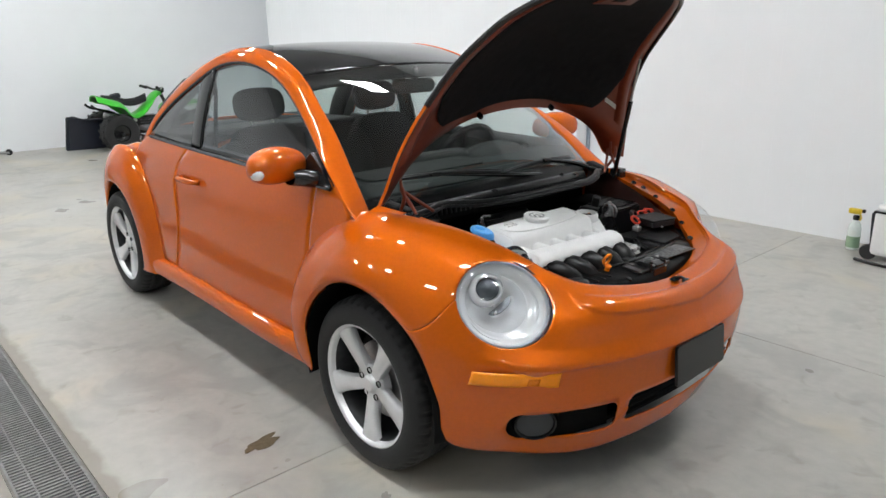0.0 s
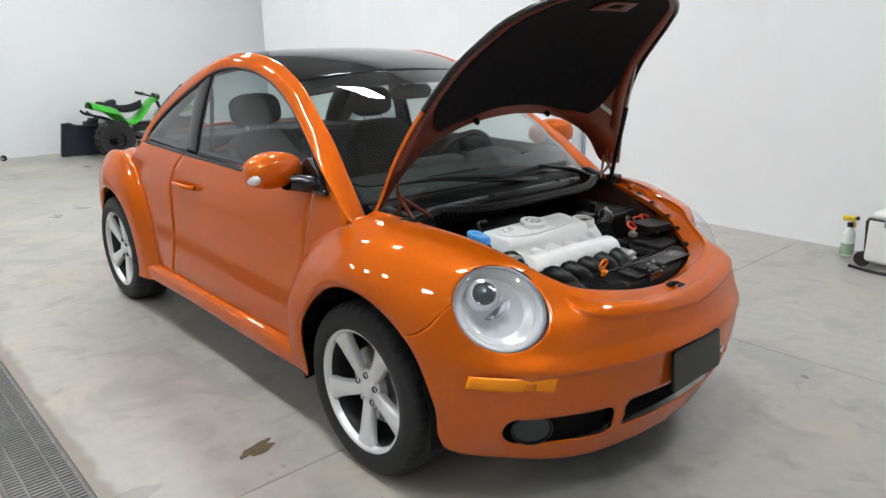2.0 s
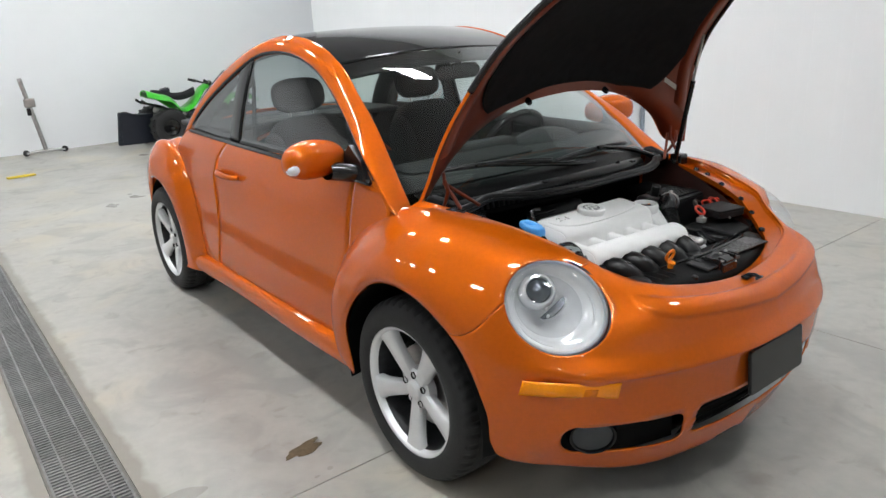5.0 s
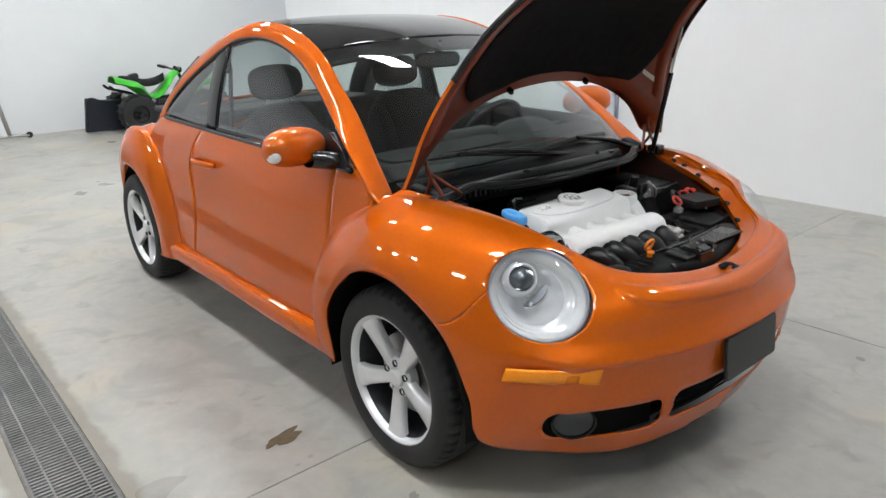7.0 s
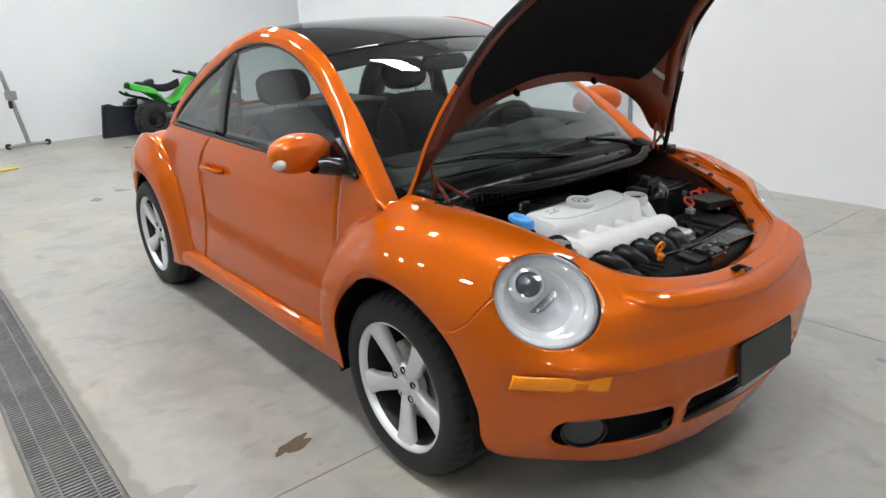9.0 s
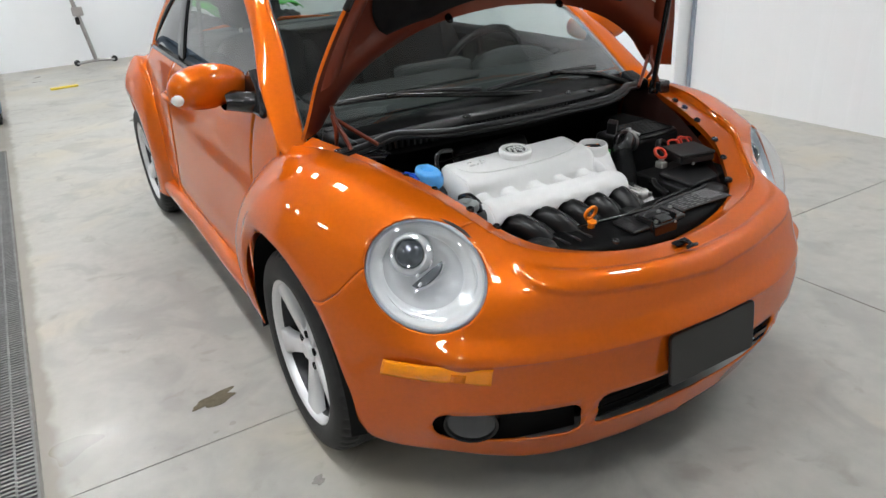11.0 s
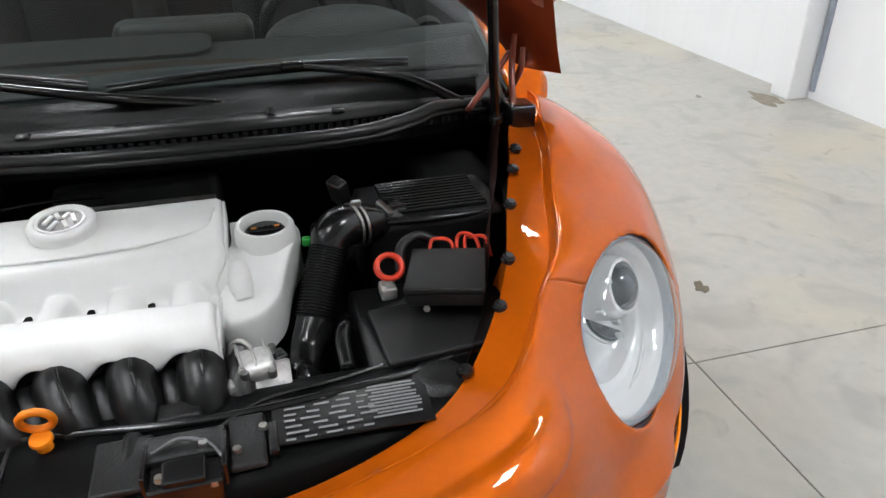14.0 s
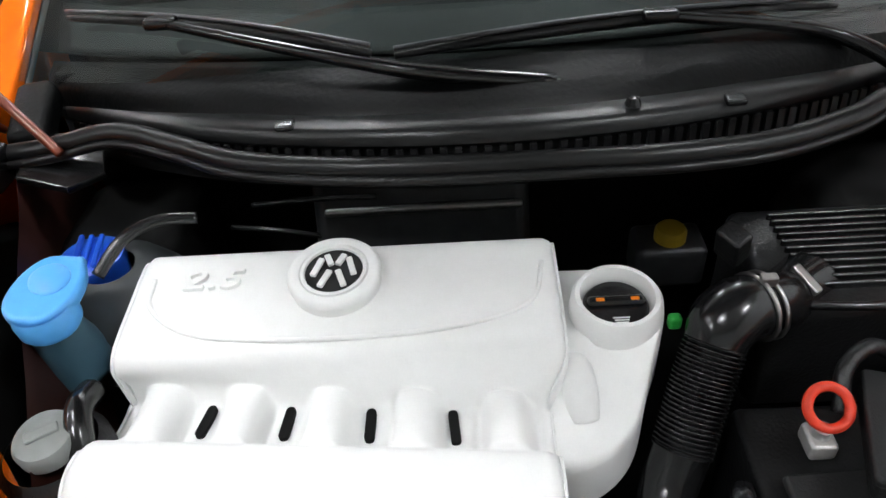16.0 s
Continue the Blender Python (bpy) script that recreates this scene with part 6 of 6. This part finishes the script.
atv = thing("quad_bike", "lime green quad bike with black seat and fat tyres", "quad bike", (-9.0, 1.15, 0))
fat_tyre(.30, .02, .26, .26, .24, atv)
fat_tyre(-.42, .02, .26, .26, .24, atv)
fat_tyre(.34, 1.12, .25, .25, .18, atv)
fat_tyre(-.42, 1.12, .25, .25, .18, atv)
# one moulded shell from the tail over the wheels and the footwell up to the tank
SPINE_Y = [(-.18, .735, .18), (-.12, .715, .28), (-.04, .685, .37), (.08, .650, .36), (.17, .57, .30), (.25, .47, .24), (.34, .455, .20), (.45, .51, .19), (.56, .62, .17), (.66, .73, .13), (.74, .76, .09)]
g = np.array([[(hw_ * k, y, z + .035 * (1 - k * k) - .05 * max(0, abs(k) - .75) * 4 * (1 if y < .2 else .4)) for k in (-1, -.88, -.72, -.45, -.15, .15, .45, .72, .88, 1)] for y, z, hw_ in SPINE_Y])
sheet("bodywork", net(g, np.linspace(0, 10, 60), np.linspace(0, 9, 28)), GREEN, atv, t=.014)
for sx in (-1, 1):
    g = np.array([[(sx * (x + k * .16), y, z + .03 * (1 - abs(k) * 1.3)) for k in (-1, -.5, 0, .5, 1)] for y, z in ((.86, .50), (.92, .58), (1.05, .62), (1.22, .60), (1.34, .52)) for x in (.30,)])
    sheet("front_mudguard", net(g, np.linspace(0, 4, 20), np.linspace(0, 4, 10)), GREEN, atv, t=.012)
g = np.array([[(hw_ * math.cos(radians(a)), y, z + .075 * math.sin(radians(a))) for a in (-20, 0, 25, 55, 90, 125, 155, 180, 200)] for y, z, hw_ in ((-.08, .70, .06), (-.04, .70, .12), (.10, .675, .14), (.24, .635, .13), (.38, .640, .11), (.50, .68, .08), (.54, .70, .03))])
sheet("seat", net(g, np.linspace(0, 6, 36), np.linspace(0, 8, 24)), CLOTH, atv, "black vinyl saddle", t=.01)
box("engine", (.26, .50, .26), (0, .44, .33), SATIN, atv, bev=.04)
for i in range(4):
    box("engine_fin", (.29, .16, .012), (0, .46, .28 + .04 * i), GREYD, atv, bev=.003)
box("footrest", (.62, .16, .03), (0, .42, .26), SATIN, atv, bev=.008)
tube("handlebar", [(.34, .60, .86), (.18, .70, .82), (.07, .75, .80), (-.07, .75, .80), (-.18, .70, .82), (-.34, .60, .86)], .014, SATIN, atv, n=8)
for sx in (-1, 1):
    tube("grip", [(sx * .34, .60, .86), (sx * .29, .63, .846), (sx * .24, .665, .833)], .021, RUBBER, atv, n=10)
    tube("brake_lever", [(sx * .20, .71, .83), (sx * .26, .70, .845), (sx * .33, .68, .86)], .007, STEEL, atv, n=6)
tube("steering_stem", [(0, .75, .80), (0, .80, .66), (0, .86, .50)], .025, SATIN, atv, n=8)
box("handlebar_pad", (.14, .10, .08), (0, .76, .80), SATIN, atv, bev=.025)
box("tail_pad", (.14, .12, .07), (.02, .11, .755), NAVY, atv, bev=.02, rot=(12, 0, 0))
tube("grab_bar", [(.14, -.27, .655), (.15, -.20, .60), (.14, -.06, .56), (.12, .04, .52)], .018, SATIN, atv, n=8)
tube("grab_bar", [(-.14, -.27, .655), (-.15, -.20, .60), (-.14, -.06, .56), (-.12, .04, .52)], .018, SATIN, atv, n=8)
tube("exhaust", [(.20, .3, .40), (.22, .05, .46), (.22, -.14, .52)], [.03, .045, .04], STEEL, atv, n=12)
tube("rear_axle", [(-.44, .02, .24), (0, .02, .24), (.44, .02, .24)], .03, SATIN, atv, n=8)
tube("front_axle", [(-.44, 1.12, .24), (0, 1.12, .26), (.44, 1.12, .24)], .025, SATIN, atv, n=8)
tube("frame_rail", [(0, .0, .40), (0, .5, .22), (0, 1.1, .30)], .03, SATIN, atv, n=8)
plow = thing("black_panel", "dark navy plastic panel leaning behind the quad bike", "panel", (-9.15, .78, 0))
bm = bmesh.new()
a = [bm.verts.new((-.03, y, z)) for y, z in ((-.24, .03), (-.17, .50), (.04, .455), (.30, .44), (.30, .02))]
b = [bm.verts.new((.05, y, z)) for y, z in ((-.24, .03), (-.17, .50), (.04, .455), (.30, .44), (.30, .02))]
bm.faces.new(a)
bm.faces.new(b)
for i in range(5):
    bm.faces.new((a[i], a[(i + 1) % 5], b[(i + 1) % 5], b[i]))
bmesh.ops.bevel(bm, geom=bm.edges[:], offset=.012, segments=2, affect="EDGES")
part("panel_body", bm, NAVY, plow, sharp=40)
tube("panel_edge", [(.055, -.2, .05), (.058, -.15, .47), (.058, .05, .44), (.058, .28, .42)], .012, NAVY, plow, n=8)

stand = thing("jack_stand", "grey metal pole stand on small castors", "stand", (-9.55, -.33, 0))
tube("pole", [(0, 0, .06), (0, -.06, .5), (0, -.14, 1.05)], .028, STEEL, stand, n=12)
box("bracket", (.06, .14, .12), (.02, -.08, .72), STEEL, stand, bev=.015)
box("bracket_grip", (.05, .05, .10), (.03, -.11, .60), SATIN, stand, bev=.012)
tube("foot", [(0, -.25, .035), (0, 0, .05), (0, .24, .035)], .022, STEEL, stand, n=8)
for y in (-.25, .24):
    lathe("castor", [(.0, .016), (.036, .016), (.042, .010), (.042, -.010), (.036, -.016), (0, -.016)], RUBBER, stand, m=pose(0, y, .042, 0, 90, 0), n=18)
tagged(box("yellow_strap", (.10, .30, .018), (-7.80, -.90, .009), YELLOW, None, bev=.006, rot=(0, 0, 4)), "yellow strap lying on the floor", "strap")

wbn = thing("wheeled_bin", "blue-grey plastic wheeled bin with a lid", "bin", (-6.30, -1.76, 0))
box("bin_body", (.46, .42, .80), (0, 0, .50), BINB, wbn, bev=.03, taper=(1.1, 1.1))
box("bin_lid", (.56, .50, .06), (0, 0, .93), BINB, wbn, bev=.02)
box("bin_base", (.44, .40, .08), (0, 0, .09), SATIN, wbn, bev=.01)
for x in (-.16, .18):
    for y in (-.17, .17):
        lathe("bin_wheel", [(0, .02), (.04, .02), (.05, .012), (.05, -.012), (.04, -.02), (0, -.02)], RUBBER, wbn, m=pose(x, y, .05, 90, 0, 0), n=18)

sb = thing("spray_bottle", "clear spray bottle with green liquid and a yellow trigger", "bottle", (.215, 3.24, 0))
lathe("bottle_body", [(.0, .004), (.038, .004), (.042, .012), (.042, .15), (.036, .18), (.018, .205), (.016, .225)], mat("bottle_plastic", (0.72, 0.78, 0.74), rough=0.25, scale=30), sb, n=28)
lathe("liquid_label", [(.0425, .10), (.0432, .10), (.0432, .02), (.0425, .02)], GREENL, sb, n=28)
lathe("neck_ring", [(.019, .245), (.021, .24), (.021, .218), (.018, .214)], SATIN, sb, n=20)
box("trigger_head", (.085, .035, .04), (-.012, 0, .275), YELLOW, sb, bev=.012)
box("nozzle", (.022, .024, .024), (.042, 0, .282), SATIN, sb, bev=.006)
tube("trigger", [(.02, 0, .258), (.03, 0, .235), (.024, 0, .212)], .006, YELLOW, sb, n=8)

wm = thing("pressure_washer", "white wheeled washer box with dark blue edges and hose", "washer", (.62, 3.16, 0))
wm.rotation_euler = (0, 0, radians(-6))
box("washer_body", (.46, .30, .30), (0, 0, .19), WHITEP, wm, bev=.03)
box("washer_lid", (.44, .28, .05), (0, 0, .36), WHITEP, wm, bev=.02)
box("lid_seam", (.462, .302, .012), (0, 0, .335), SATIN, wm, bev=.004)
box("side_trim", (.012, .26, .24), (-.235, 0, .20), NAVY, wm, bev=.004, rot=(0, -4, 0))
box("lid_latch", (.05, .012, .05), (-.10, -.155, .32), GREYP, wm, bev=.006)
for i, w in enumerate((.09, .07)):
    box("printed_bar", (w, .002, .014), (.02, -.1515, .24 - .03 * i), LABELG, wm, bev=0)
tube("carry_handle", [(-.12, 0, .38), (-.10, 0, .44), (.10, 0, .44), (.12, 0, .38)], .014, SATIN, wm, n=8)
for y in (-.12, .12):
    lathe("washer_wheel", [(0, .02), (.045, .02), (.052, .01), (.052, -.01), (.045, -.02), (0, -.02)], RUBBER, wm, m=pose(-.24, y, .052, 90, 0, 0), n=20)
tagged(tube("hose", [(.32, 2.98, .012), (.42, 2.95, .012), (.60, 2.93, .012), (.78, 2.95, .012), (.85, 3.02, .03), (.80, 3.04, .06)], .011, SATIN, None, n=8), "black rubber hose lying on the floor", "hose")

# ribs of the side wall cladding, the corner post
for i in range(44):
    x = 4.0 - .285 * i
    if abs(x + 2.35) < .12:
        continue
    rib_ = prism("wall_rib", [(-.045, .004), (-.045, 0), (-.016, -.0022), (.016, -.0022), (.045, 0), (.045, .004)], .01, CEIL - .01, WALLW, bev=0, m=Matrix.Translation((x, Y1 - .0006, 0)))
    tagged(rib_, "white vertical rib of the wall cladding", "trim", kind="structure")
tagged(box("trim", (.035, .02, 3.6), (-2.245, Y1 - .008, 1.85), mat("grey_seal_strip", (0.30, 0.34, 0.40), rough=0.5, scale=30), None, bev=.004), "grey vertical seal strip beside the pier", "trim", kind="structure")
